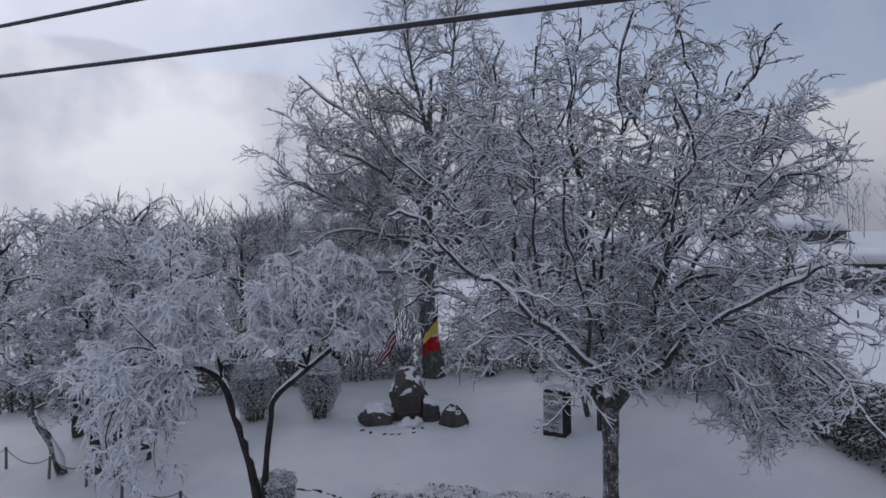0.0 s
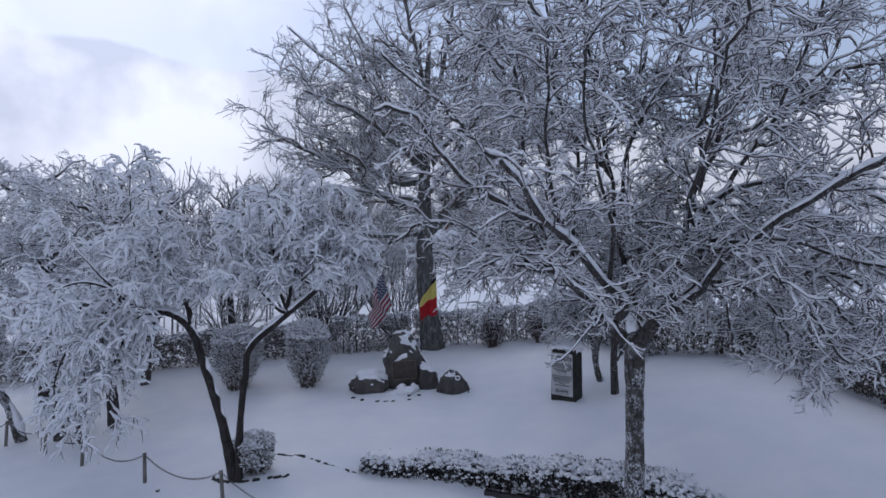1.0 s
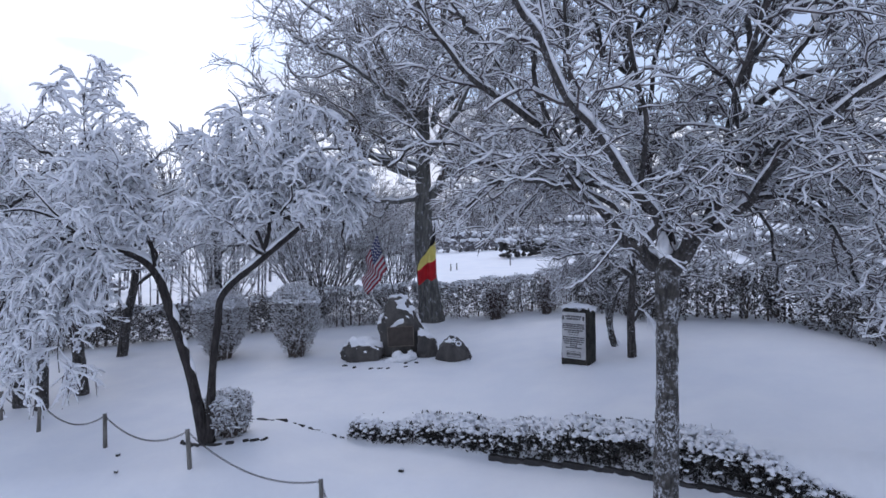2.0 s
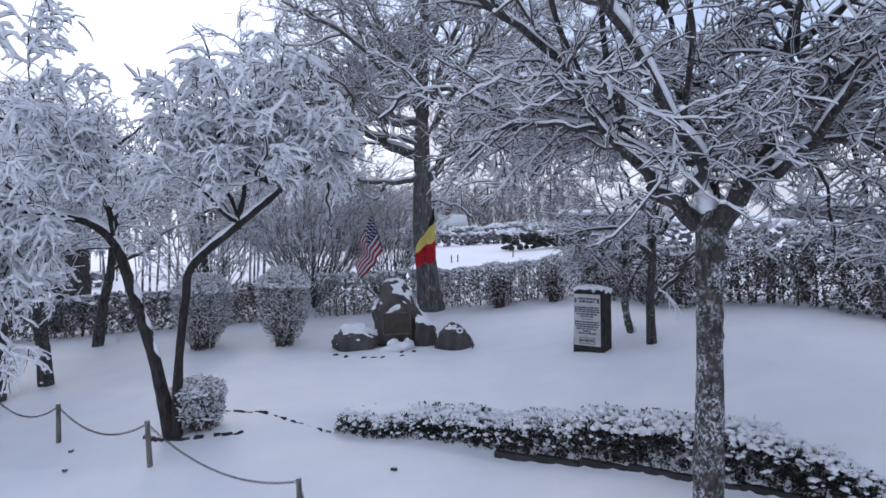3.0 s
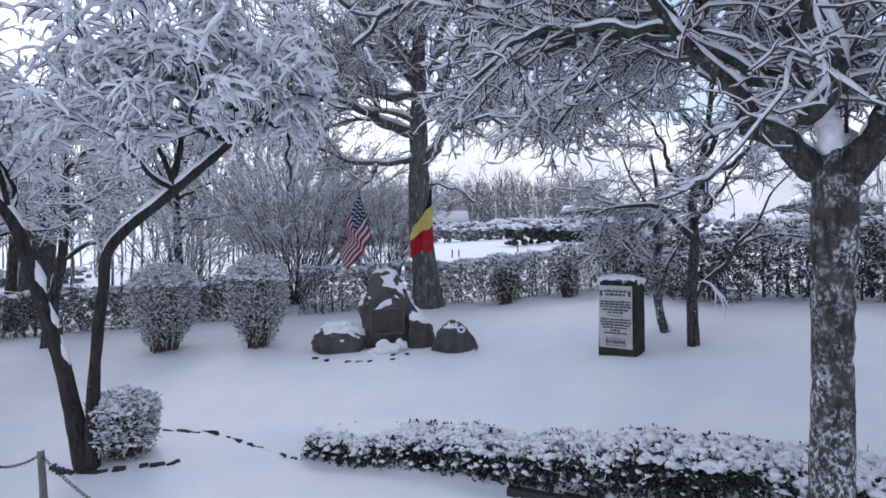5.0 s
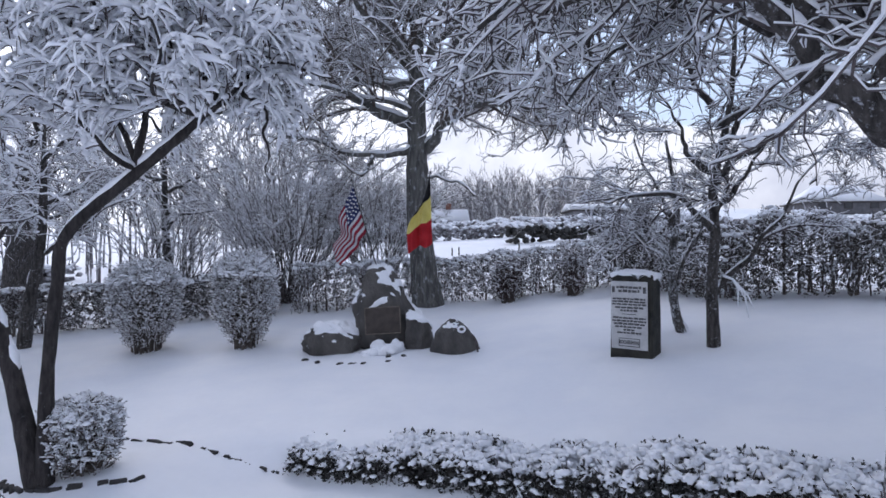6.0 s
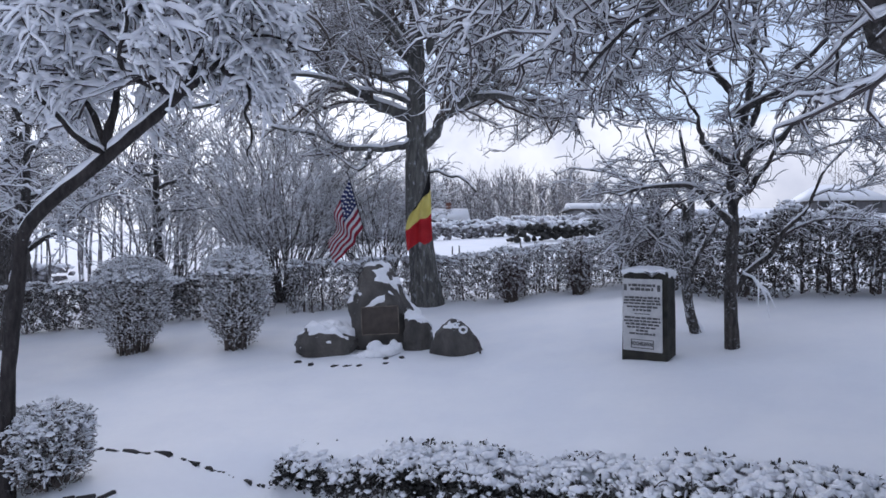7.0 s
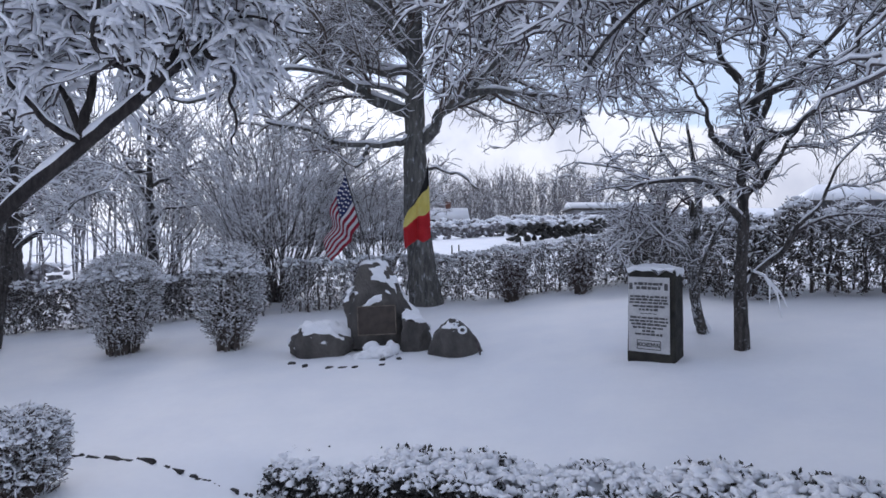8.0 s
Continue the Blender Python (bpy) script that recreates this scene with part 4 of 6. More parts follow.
def lesser_trees():
    thin = dict(thick_twig=0.011, thick_bough=0.016, cover=0.85, thick_limb=0.02)
    heavy = dict(thick_twig=0.020, thick_bough=0.026, cover=0.95, thick_limb=0.04, clumps=600, clump_r=(0.03, 0.07))
    # slender tree behind the inscribed stone, with a steep side limb
    x, y = 4.70, 17.5
    z = gz(x, y) - 0.03
    slender = small_tree(41, (x, y, z), [(x, y, z), (x - 0.03, y, 1.24), (x + 0.02, y, 2.17), (x - 0.02, y, 2.92), (x + 0.17, y, 3.77), (x + 0.32, y, 4.89), (x + 0.36, y, 6.67)], (0.115, 0.088, 0.078, 0.068, 0.055, 0.042, 0.02),
               [[(x, y, 1.08), (x + 0.38, y - 0.1, 1.62), (x + 0.80, y - 0.2, 2.20), (x + 1.25, y - 0.3, 2.85), (x + 1.95, y - 0.3, 3.65)],
                [(x, y, 2.45), (x + 0.5, y - 0.2, 3.20), (x + 1.2, y - 0.3, 4.14)], [(x, y, 2.17), (x - 0.6, y - 0.2, 2.55), (x - 1.5, y - 0.3, 2.83), (x - 2.0, y - 0.4, 2.64)],
                [(x, y, 3.11), (x - 0.5, y + 0.2, 3.86), (x - 0.9, y + 0.3, 4.70)], [(x, y, 2.92), (x + 0.3, y - 0.8, 3.48), (x + 0.5, y - 1.4, 4.05)], [(x, y, 3.48), (x + 0.6, y + 0.4, 4.80), (x + 0.9, y + 0.5, 6.30)], [(x, y, 4.23), (x - 0.7, y - 0.3, 5.17), (x - 1.3, y - 0.4, 6.30)], [(x, y, 3.86), (x + 1.0, y - 0.5, 4.80), (x + 1.9, y - 0.6, 5.64)]],
               0.062, ((x + 0.1, y, 4.42), (2.8, 2.4, 3.2), 1.5), "slender young tree with snowy forked limbs beside the inscribed stone", 3000, thin, (M_BARK, M_TWIG, M_SNOW_TREE), boughs=(1.9, 1.8), droop=0.05, lengths=((0.6, 1.9), (0.35, 1.0)), twig=(0.15, 0.42, 0.0062))
    P = np.array([[(x + 0.12, y - 0.08, 1.42), (x + 0.26, y - 0.12, 1.36), (x + 0.34 + 0.05 * k, y - 0.14, 1.20 - 0.03 * k), (x + 0.33 + 0.09 * k, y - 0.15, 0.92 - 0.10 * k + 0.25 * (k % 2))] for k in range(4)])
    hang = Soup().add(*tubes(P, np.tile(np.array((0.022, 0.020, 0.017, 0.008)), (4, 1)), 6))
    hang.v = [v - np.array((x, y, z)) for v in hang.v]
    hang.mesh("hanging_twig", M_SNOW_TREE, slender, "broken twig hanging down, white with frost")
    x, y = 4.62, 18.65
    z = gz(x, y) - 0.03
    small_tree(43, (x, y, z), [(x, y, z), (x - 0.12, y, 0.7), (x - 0.2, y, 1.5), (x - 0.1, y, 2.6), (x - 0.3, y, 3.9)], (0.10, 0.085, 0.075, 0.06, 0.02),
               [[(x - 0.02, y, 0.2), (x + 0.12, y + 0.05, 0.8), (x + 0.1, y + 0.1, 1.6), (x + 0.3, y + 0.1, 2.8), (x + 0.2, y + 0.1, 3.8)],
                [(x - 0.2, y, 1.5), (x - 0.7, y - 0.1, 2.3), (x - 1.4, y - 0.2, 3.0), (x - 2.3, y - 0.2, 3.2)], [(x - 0.15, y, 2.2), (x - 0.5, y + 0.3, 3.2), (x - 0.7, y + 0.4, 4.2)],
                [(x - 0.2, y, 1.4), (x - 0.6, y - 0.2, 1.9), (x - 1.0, y - 0.3, 2.1), (x - 1.5, y - 0.3, 1.8)]],
               0.06, ((x - 0.3, y, 3.0), (2.6, 2.2, 2.2), 1.15), "small two-stemmed tree plastered with snow behind the inscribed stone", 1300, thin, (M_BARK_SNOW, M_TWIG, M_SNOW_TREE))
    # row along the side of the garden
    for seed, x, y, bend, top, label in ((51, -11.2, 17.3, -1.0, 4.2, "small leaning tree with a snow-plastered crooked stem"),
                                         (52, -9.45, 17.0, 0.1, 4.6, "small snow-laden tree among the row beside the lawn"),
                                         (53, -10.1, 17.2, -0.3, 5.0, "thin dark-stemmed tree laden with snow in the row"),
                                         (54, -9.1, 18.0, -0.35, 6.6, "snow-laden tree with a forked crown in the row"),
                                         (55, -12.6, 20.3, -0.4, 7.4, "tall snow-laden tree at the side of the lawn"),
                                         (56, -10.4, 22.2, 0.5, 6.6, "snow-laden garden tree in front of the back hedge"),
                                         (57, -15.2, 19.0, 0.6, 6.8, "broad snow-laden tree at the garden's edge"),
                                         (58, -13.5, 25.0, 0.2, 8.0, "bare tree with snow on its branches behind the hedge"),
                                         (59, -9.2, 27.5, -0.2, 7.6, "bare upright tree with snow on its branches behind the hedge"),
                                         (60, -16.1, 30.0, 0.1, 8.4, "thick dark-trunked tree with snowy branches behind the hedge")):
        z = gz(x, y) - 0.03
        h = top - z
        rng = np.random.default_rng(seed * 7)
        stem = [(x, y, z), (x + bend * 0.35, y, z + h * 0.18), (x + bend * 0.8, y, z + h * 0.32), (x + bend, y, z + h * 0.5), (x + bend * 1.1, y, z + h * 0.85)]
        limbs = []
        for i in range(9):
            a = i * 2.4 + rng.uniform(-0.4, 0.4)
            f = 0.32 + 0.06 * i
            s = (x + bend, y, z + h * f)
            out = h * rng.uniform(0.26, 0.40) * (1.1 - 0.075 * i)
            limbs.append([s, (s[0] + math.cos(a) * out * 0.45, y + math.sin(a) * out * 0.45, s[2] + h * 0.10), (s[0] + math.cos(a) * out, y + math.sin(a) * out, s[2] + h * rng.uniform(0.12, 0.20))])
        r = 0.60 if seed == 60 else 0.05 + 0.012 * h
        small_tree(seed, (x, y, z), stem, (r * 1.2, r, r * 0.9, r * 0.7, 0.02), limbs, min(0.10, r * 0.45), ((x + bend, y, z + h * 0.62), (h * 0.46, h * 0.44, h * 0.42), z + h * 0.2),
                   label, 1500, heavy if seed < 58 else thin, (M_BARK_SNOW if seed == 51 else M_BARK, M_TWIG, M_SNOW_TREE), boughs=(3.0, 2.2), droop=0.35, lengths=((0.11 * h, 0.28 * h), (0.06 * h, 0.14 * h)), twig=(0.16, 0.42, 0.006), group="row of garden trees")


lesser_trees()

# ---- clipped bushes, hedges and shrubs ----
def clipped_bush(seed, x, y, height, width, label, group="", foot=0.50, shoots=7000, lumps=460, flank=700):
    """A vase-shaped clipped bush: stems from one stool, a shell of snowy shoots, a domed snow top."""
    rng = np.random.default_rng(seed)
    z0 = gz(x, y) - 0.03
    root = thing("clipped_bush", (x, y, z0), label, "bush", group)

    def radius(h):
        u = h / height
        return width / 2 * (foot + (1 - foot) * smooth(0.0, 0.50, u)) * np.sqrt(np.clip(1 - smooth(0.72, 1.05, u) ** 2, 0.02, 1))
    n = 46
    a, top = rng.uniform(0, 2 * math.pi, n), rng.uniform(0.6, 0.95, n) * height
    r = radius(top) * rng.uniform(0.25, 0.92, n)
    foot_r = rng.uniform(0.05, 0.20 * width + 0.02, n)
    t = np.linspace(0, 1, 6)
    P = np.stack([np.stack((np.cos(a) * (foot_r + (r - foot_r) * k ** 1.3), np.sin(a) * (foot_r + (r - foot_r) * k ** 1.3), top * k), axis=-1) for k in t], axis=1)
    P[:, 1:] += rng.normal(0, 0.025, P[:, 1:].shape)
    s = Soup().add(*tubes(P, np.linspace(0.016, 0.006, 6)[None] * rng.uniform(0.7, 1.4, (n, 1)), 5))
    s.mesh("stems", M_STEM, root, kind="stuff")
    h = height * (0.06 + 0.94 * rng.beta(1.6, 1.2, shoots))
    a = rng.uniform(0, 2 * math.pi, shoots)
    rr = radius(h) * np.sqrt(rng.uniform(0.18, 1.0, shoots)) * (1 + 0.05 * np.sin(a * 5 + seed) + 0.04 * np.sin(a * 11 + h * 9))
    C = np.stack((np.cos(a) * rr, np.sin(a) * rr, h), axis=-1)
    D = unit(np.stack((np.cos(a), np.sin(a), rng.uniform(-0.1, 1.2, shoots)), axis=-1) + rng.normal(0, 0.55, (shoots, 3)))
    L = rng.uniform(0.04, 0.12, shoots)[:, None]
    mid = C + D * L * 0.5 + rng.normal(0, 0.012, C.shape)
    P = np.stack((C - D * L * 0.5, mid, C + D * L * 0.6 - UP * 0.012), axis=1)
    Soup().add(*tubes(P, np.full((shoots, 3), 0.0042) * rng.uniform(0.7, 1.5, (shoots, 1)), 3)).mesh("twigs", M_TWIG_PALE if lumps > 100 else M_TWIG_RED, root, kind="stuff")
    k = rng.uniform(0, 1, shoots) < (0.35 + 0.5 * h / height) * (1.0 if lumps > 100 else 0.4)
    R = np.full((k.sum(), 3), 0.010) * rng.uniform(0.5, 1.6, (k.sum(), 3))
    s = Soup().add(*tubes(P[k], R, 3, 0.8, R * 0.6))
    m = lumps
    a, q = rng.uniform(0, 2 * math.pi, m), np.sqrt(rng.uniform(0, 1, m))
    hh = height * (1.0 - 0.24 * q ** 2.4)
    C = np.stack((np.cos(a) * q * radius(hh * 0.9) * 0.98, np.sin(a) * q * radius(hh * 0.9) * 0.98, hh * 0.985 + rng.normal(0, 0.012, m)), axis=-1)
    s.add(*blobs(C, rng.uniform(0.03, 0.075, m), rng, 0.5))
    if flank:
        a, hh = rng.uniform(0, 2 * math.pi, flank), height * rng.uniform(0.25, 0.95, flank)
        q = radius(hh) * rng.uniform(0.85, 1.04, flank)
        s.add(*blobs(np.stack((np.cos(a) * q, np.sin(a) * q, hh), axis=-1), rng.uniform(0.012, 0.034, flank), rng, 0.6))
    s.mesh("snow_cap", M_SNOW_TREE, root, "uneven snow crust on its clipped top", kind="stuff")
    return root


clipped_bush(71, -4.40, 20.95, 2.24, 1.44, "clipped vase-shaped bush with a domed snow top on the lawn", "clipped bushes")
clipped_bush(72, -6.75, 21.1, 2.15, 1.58, "clipped bush with snowy top and thin lower twigs on the lawn", "clipped bushes")


def along(path, count, rng):
    """Random places along a line of plan points: place, direction, distance."""
    p = np.asarray(path, float)
    seg = np.linalg.norm(np.diff(p, axis=0), axis=1)
    cum = np.concatenate(([0], np.cumsum(seg)))
    s = np.sort(rng.uniform(0, cum[-1], count))
    i = np.clip(np.searchsorted(cum, s) - 1, 0, len(seg) - 1)
    u = ((s - cum[i]) / seg[i])[:, None]
    return p[i] * (1 - u) + p[i + 1] * u, unit(p[i + 1] - p[i]), s, cum[-1]


def hedge(name, seed, path, height, width, label, per_metre, leaf=None, leaf_count=0, twig_len=(0.07, 0.2), twig_r=0.0045, snow_r=0.011, lumps=60, lump_r=(0.04, 0.09), stems=3.5,
          base_gap=0.03, snowy=(0.3, 0.85), ragged=0.06, leaf_size=0.05, side_lumps=0, twig_mat=None, stand=None, rise=0.0, leaf_top=1.0, side_from=0.25, fine_lumps=False, profile=None):
    """A hedge along a line in plan: upright stems, a mass of shoots or leaves, and snow on its top and flanks."""
    rng = np.random.default_rng(seed)
    path = [tuple(p) for p in path]
    origin = np.array((*path[0], gz(*path[0])))
    root = thing(name, tuple(origin), label, "hedge")

    def place(c, d, s, off, h):
        nrm = np.stack((-d[:, 1], d[:, 0]), axis=-1)
        xy = c + nrm * off[:, None]
        return np.column_stack((xy, (stand or ground_z)(xy[:, 0], xy[:, 1]) + h)) - origin

    def top(s):
        h = np.interp(s, *profile) if profile else height + rise * s
        return h * (1 + ragged * np.sin(s * 2.3 + seed) * 0.5 + ragged * np.sin(s * 5.9 + 1.7 * seed) * 0.5)
    c, d, s, total = along(path, 4, rng)
    n = int(total * stems)
    c, d, s, _ = along(path, n, rng)
    off = rng.normal(0, width * 0.10, n)
    base = place(c, d, s, off, -0.04)
    tip = place(c, d, s, off + rng.normal(0, width * 0.2, n), top(s) * rng.uniform(0.7, 0.95, n))
    t = np.linspace(0, 1, 5)[None, :, None]
    P = base[:, None] * (1 - t) + tip[:, None] * t
    P[:, 1:-1] += rng.normal(0, 0.03, P[:, 1:-1].shape)
    Soup().add(*tubes(P, np.linspace(0.026, 0.008, 5)[None] * rng.uniform(0.6, 1.5, (n, 1)), 5)).mesh("stems", M_STEM, root, kind="stuff")
    n = int(total * per_metre)
    c, d, s, _ = along(path, n, rng)
    u = rng.uniform(0, 1, n) ** 0.8
    hmax = top(s)
    h = base_gap + (hmax - base_gap) * u
    side = rng.choice((-1.0, 1.0), n) * np.sqrt(rng.uniform(0.02, 1, n))
    off = side * width / 2 * (0.72 + 0.28 * smooth(0, 0.4, u)) * (1 - 0.25 * smooth(0.85, 1.0, u))
    C = place(c, d, s, off, h)
    nrm = np.column_stack((-d[:, 1] * side, d[:, 0] * side, rng.uniform(-0.2, 1.0, n)))
    D = unit(nrm + rng.normal(0, 0.7, (n, 3)))
    L = rng.uniform(*twig_len, n)[:, None]
    P = np.stack((C - D * L * 0.5, C + rng.normal(0, 0.012, C.shape), C + D * L * 0.5 - UP * 0.01), axis=1)
    Soup().add(*tubes(P, np.full((n, 3), twig_r) * rng.uniform(0.7, 1.5, (n, 1)), 3)).mesh("twigs", twig_mat or M_TWIG_PALE, root, kind="stuff")
    k = rng.uniform(0, 1, n) < snowy[0] + (snowy[1] - snowy[0]) * u
    R = np.full((k.sum(), 3), snow_r) * rng.uniform(0.5, 1.6, (k.sum(), 3))
    sn = Soup().add(*tubes(P[k], R, 3, 0.8, R * 0.6))
    if leaf:
        m = int(total * leaf_count)
        low = np.flatnonzero(u <= leaf_top)
        i = low[rng.integers(0, len(low), m)]
        C2 = C[i] + rng.normal(0, 0.03, (m, 3))
        Soup().add(*leaves(C2, D[i] + rng.normal(0, 0.6, (m, 3)), leaf_size, rng)).mesh("leaves", leaf, root, kind="stuff", flat=True)
    n = int(total * lumps)
    c, d, s, _ = along(path, n, rng)
    off = rng.uniform(-0.5, 0.5, n) * width * 0.95
    r = rng.uniform(*lump_r, n)
    sn.add(*blobs(place(c, d, s, off, top(s) * (1.0 - 0.10 * (np.abs(off) / width * 2) ** 2) + rng.normal(0, 0.015, n)), r, rng, 0.62 if fine_lumps else 0.55, 0.34 if fine_lumps else 0.22, coarse=not fine_lumps))
    if side_lumps:
        n = int(total * side_lumps)
        c, d, s, _ = along(path, n, rng)
        off = rng.choice((-1, 1), n) * width * rng.uniform(0.42, 0.56, n)
        sn.add(*blobs(place(c, d, s, off, top(s) * rng.uniform(side_from, 1.0, n)), rng.uniform(lump_r[0] * 0.6, lump_r[1] * 0.85, n), rng, 0.55))
    sn.mesh("snow_cap", M_SNOW_TREE, root, "lumpy snow on the hedge", kind="stuff")
    return root


hedge("back_hedge", 81, [(-17.77, 23.44), (-14.64, 23.55), (-11.29, 24.07), (-7.32, 24.90), (-4.82, 25.01)], 1.30, 0.75, "bare trimmed hedge with snow crust along the back of the lawn", 520, leaf=M_LEAF_BROWN, leaf_count=2600, leaf_size=0.08, stems=2.0, snowy=(0.35, 0.9), lumps=60, snow_r=0.012)
hedge("back_hedge", 82, [(-4.40, 25.11), (-2.73, 25.22), (-1.26, 25.43)], 1.45, 0.7, "bare trimmed hedge with snow crust beside the old tree", 800, leaf=M_LEAF_BROWN, leaf_count=2400, leaf_size=0.06, stems=2.2, snowy=(0.35, 0.9), snow_r=0.012)
hedge("back_hedge", 83, [(-1.15, 26.05), (0.30, 25.85), (1.66, 25.40), (3.33, 24.90), (5.42, 24.48), (6.2, 24.2)], 1.36, 0.8, "bare trimmed beech hedge with snow crust, rising along the lawn", 900, leaf=M_LEAF_BROWN, leaf_count=2400, leaf_size=0.06, stems=2.4, rise=0.01, snowy=(0.35, 0.9), snow_r=0.012)
hedge("evergreen_hedge", 84, [(5.3, 24.7), (5.8, 22.8), (6.5, 20.9), (7.8, 20.1), (9.4, 19.2), (10.0, 16.8), (10.2, 14.4), (10.5, 11.5), (10.9, 8.5)], 1.62, 1.5, "dark evergreen hedge with clumps of snow beside the lawn", 520,
      leaf=M_LEAF_HEDGE, leaf_count=4200, lumps=55, lump_r=(0.03, 0.10), side_lumps=12, ragged=0.20, snowy=(0.36, 0.84), leaf_size=0.070, twig_mat=M_TWIG, snow_r=0.014, twig_len=(0.1, 0.32))


def low_hedge_line(x):
    return float(terrace_edge(np.array(x))) + 0.42


def verge_level(x, y):
    return ground_z(x, terrace_edge(x) - 0.25) + 0.10 * (y - terrace_edge(x) - 0.5)


FRONT = [(x, low_hedge_line(x)) for x in np.arange(-1.72, 6.3, 0.35)]
hedge("low_hedge", 85, FRONT, 0.32, 0.80, "low dark-leaved hedge thick with lumps of snow above a stone edging", 480, leaf=M_LEAF, leaf_count=4600, lumps=170, lump_r=(0.022, 0.070), stems=6, base_gap=0.02,
      side_lumps=70, side_from=0.45, snowy=(0.0, 0.35), fine_lumps=True, ragged=0.10, leaf_size=0.06, profile=((0, 6.2, 7.3, 8.1, 8.9, 10), (0.32, 0.78, 0.64, 0.42, 0.24, 0.18)), stand=verge_level, twig_mat=M_TWIG, leaf_top=0.93)
clipped_bush(74, 1.95, 24.55, 1.25, 0.85, "dark twiggy shrub in front of the back hedge", "hedge shrubs", foot=0.85, shoots=2600, lumps=30, flank=60)
clipped_bush(75, 3.75, 24.15, 1.2, 0.7, "dark twiggy shrub in front of the back hedge", "hedge shrubs", foot=0.85, shoots=2200, lumps=20, flank=50)
clipped_bush(73, -4.02, 14.34, 0.88, 0.82, "small leafy bush with snow at the foot of the twin-stemmed tree", foot=0.8, shoots=3600, lumps=150, flank=240)


def hazel(seed, x, y, height, spread, stems, label):
    """A many-stemmed shrub: straight rods that fan out of one stool."""
    z = gz(x, y)
    t = Tree(seed, lambda p: p[..., 2] > z + 0.2)
    rng = t.rng
    par = []
    for i in range(stems):
        a, q = rng.uniform(0, 2 * math.pi), math.sqrt(rng.uniform(0.02, 1))
        h, o = height * rng.uniform(0.7, 1.05) * (1 - 0.25 * q), spread * q
        p = [(x + math.cos(a) * 0.3 * q, y + math.sin(a) * 0.3 * q, z), (x + math.cos(a) * (0.3 + o * 0.28), y + math.sin(a) * (0.3 + o * 0.28), z + h * 0.40),
             (x + math.cos(a) * o * 0.62, y + math.sin(a) * o * 0.62, z + h * 0.75), (x + math.cos(a) * o, y + math.sin(a) * o, z + h)]
        par.append(t.limb(p, rng.uniform(0.018, 0.032), 0.007, 9, show=False))
    t.lines.setdefault(9, []).extend(par)
    b1 = t.boughs(par, 1.5, (0.5, 1.5), (15, 40), 0.12, n=6, r_max=0.012, begin=0.25)
    t.twigs(stems * 32, (0.25, 0.6), 0.005, 0.05, sources=b1 + par)
    root = t.build("hazel_shrub", (x, y, z), label, [], (M_ROD, M_ROD, M_SNOW_TREE), dict(thick_twig=0.017, thick_bough=0.017, cover=0.95))
    root["category"] = "shrub"


hazel(91, -5.2, 27.4, 6.9, 4.8, 95, "wide many-stemmed bare shrub with snowy rods behind the hedge")
hazel(92, -2.1, 27.6, 5.4, 3.0, 55, "many-stemmed bare shrub with snow beside the old tree")
hazel(93, -9.4, 28.0, 4.8, 3.0, 40, "many-stemmed snowy shrub behind the hedge")

# ---- the memorial ----
def boulder(name, place, size, seed, label, turn=0.0, shape=None, rough=0.10, snow=0.05, mat=None, cuts=5, low=0.4, chips=18):
    """A rough stone on the ground with snow on its upper faces."""
    root = thing(name, place, label, "stone", turn=turn)
    bm = bmesh.new()
    bmesh.ops.create_icosphere(bm, subdivisions=cuts, radius=1.0)
    off = Vector((seed * 3.7, seed * 1.3, seed * 2.9))
    rng = np.random.default_rng(seed)
    planes = [(Vector(unit(rng.normal(0, 1, 3))), rng.uniform(0.70, 0.92)) for _ in range(chips)]      # broken faces
    for v in bm.verts:
        c = v.co.copy()
        # squarish body
        k = (abs(c.x) ** 3.2 + abs(c.y) ** 3.2 + abs(c.z) ** 3.2) ** (-1 / 3.2)
        c = c * k * 0.92
        # broad foot, set into the ground
        if c.z < 0:
            c.x, c.y = c.x / max(0.55, (1 - abs(c.z) ** 3.2) ** 0.31), c.y / max(0.55, (1 - abs(c.z) ** 3.2) ** 0.31)
        for n, d in planes:
            over = c.dot(n) - d
            if over > 0 and n.z > -0.3:
                c -= n * over * 0.9
        if shape:
            c = shape(c)
        c += c.normalized() * (rough * noise.fractal(c * 1.3 + off, 0.9, 2.1, 4) + 0.35 * rough * noise.noise(c * 5 + off) + 0.12 * rough * noise.noise(c * 14 + off))
        v.co = Vector((c.x * size[0] / 2, c.y * size[1] / 2, (c.z + 0.9) * size[2] / 1.9))
    cap = snow_cap(bm, snow, low, low + 0.35, 3.5)
    part("stone", bm, mat or M_ROCK, root)
    if len(cap.faces):
        part("snow_cap", cap, M_SNOW, root, "snow settled on its upper faces")
    return root


def on(x, y, dip=0.10):
    return (x, y, gz(x, y) - dip)


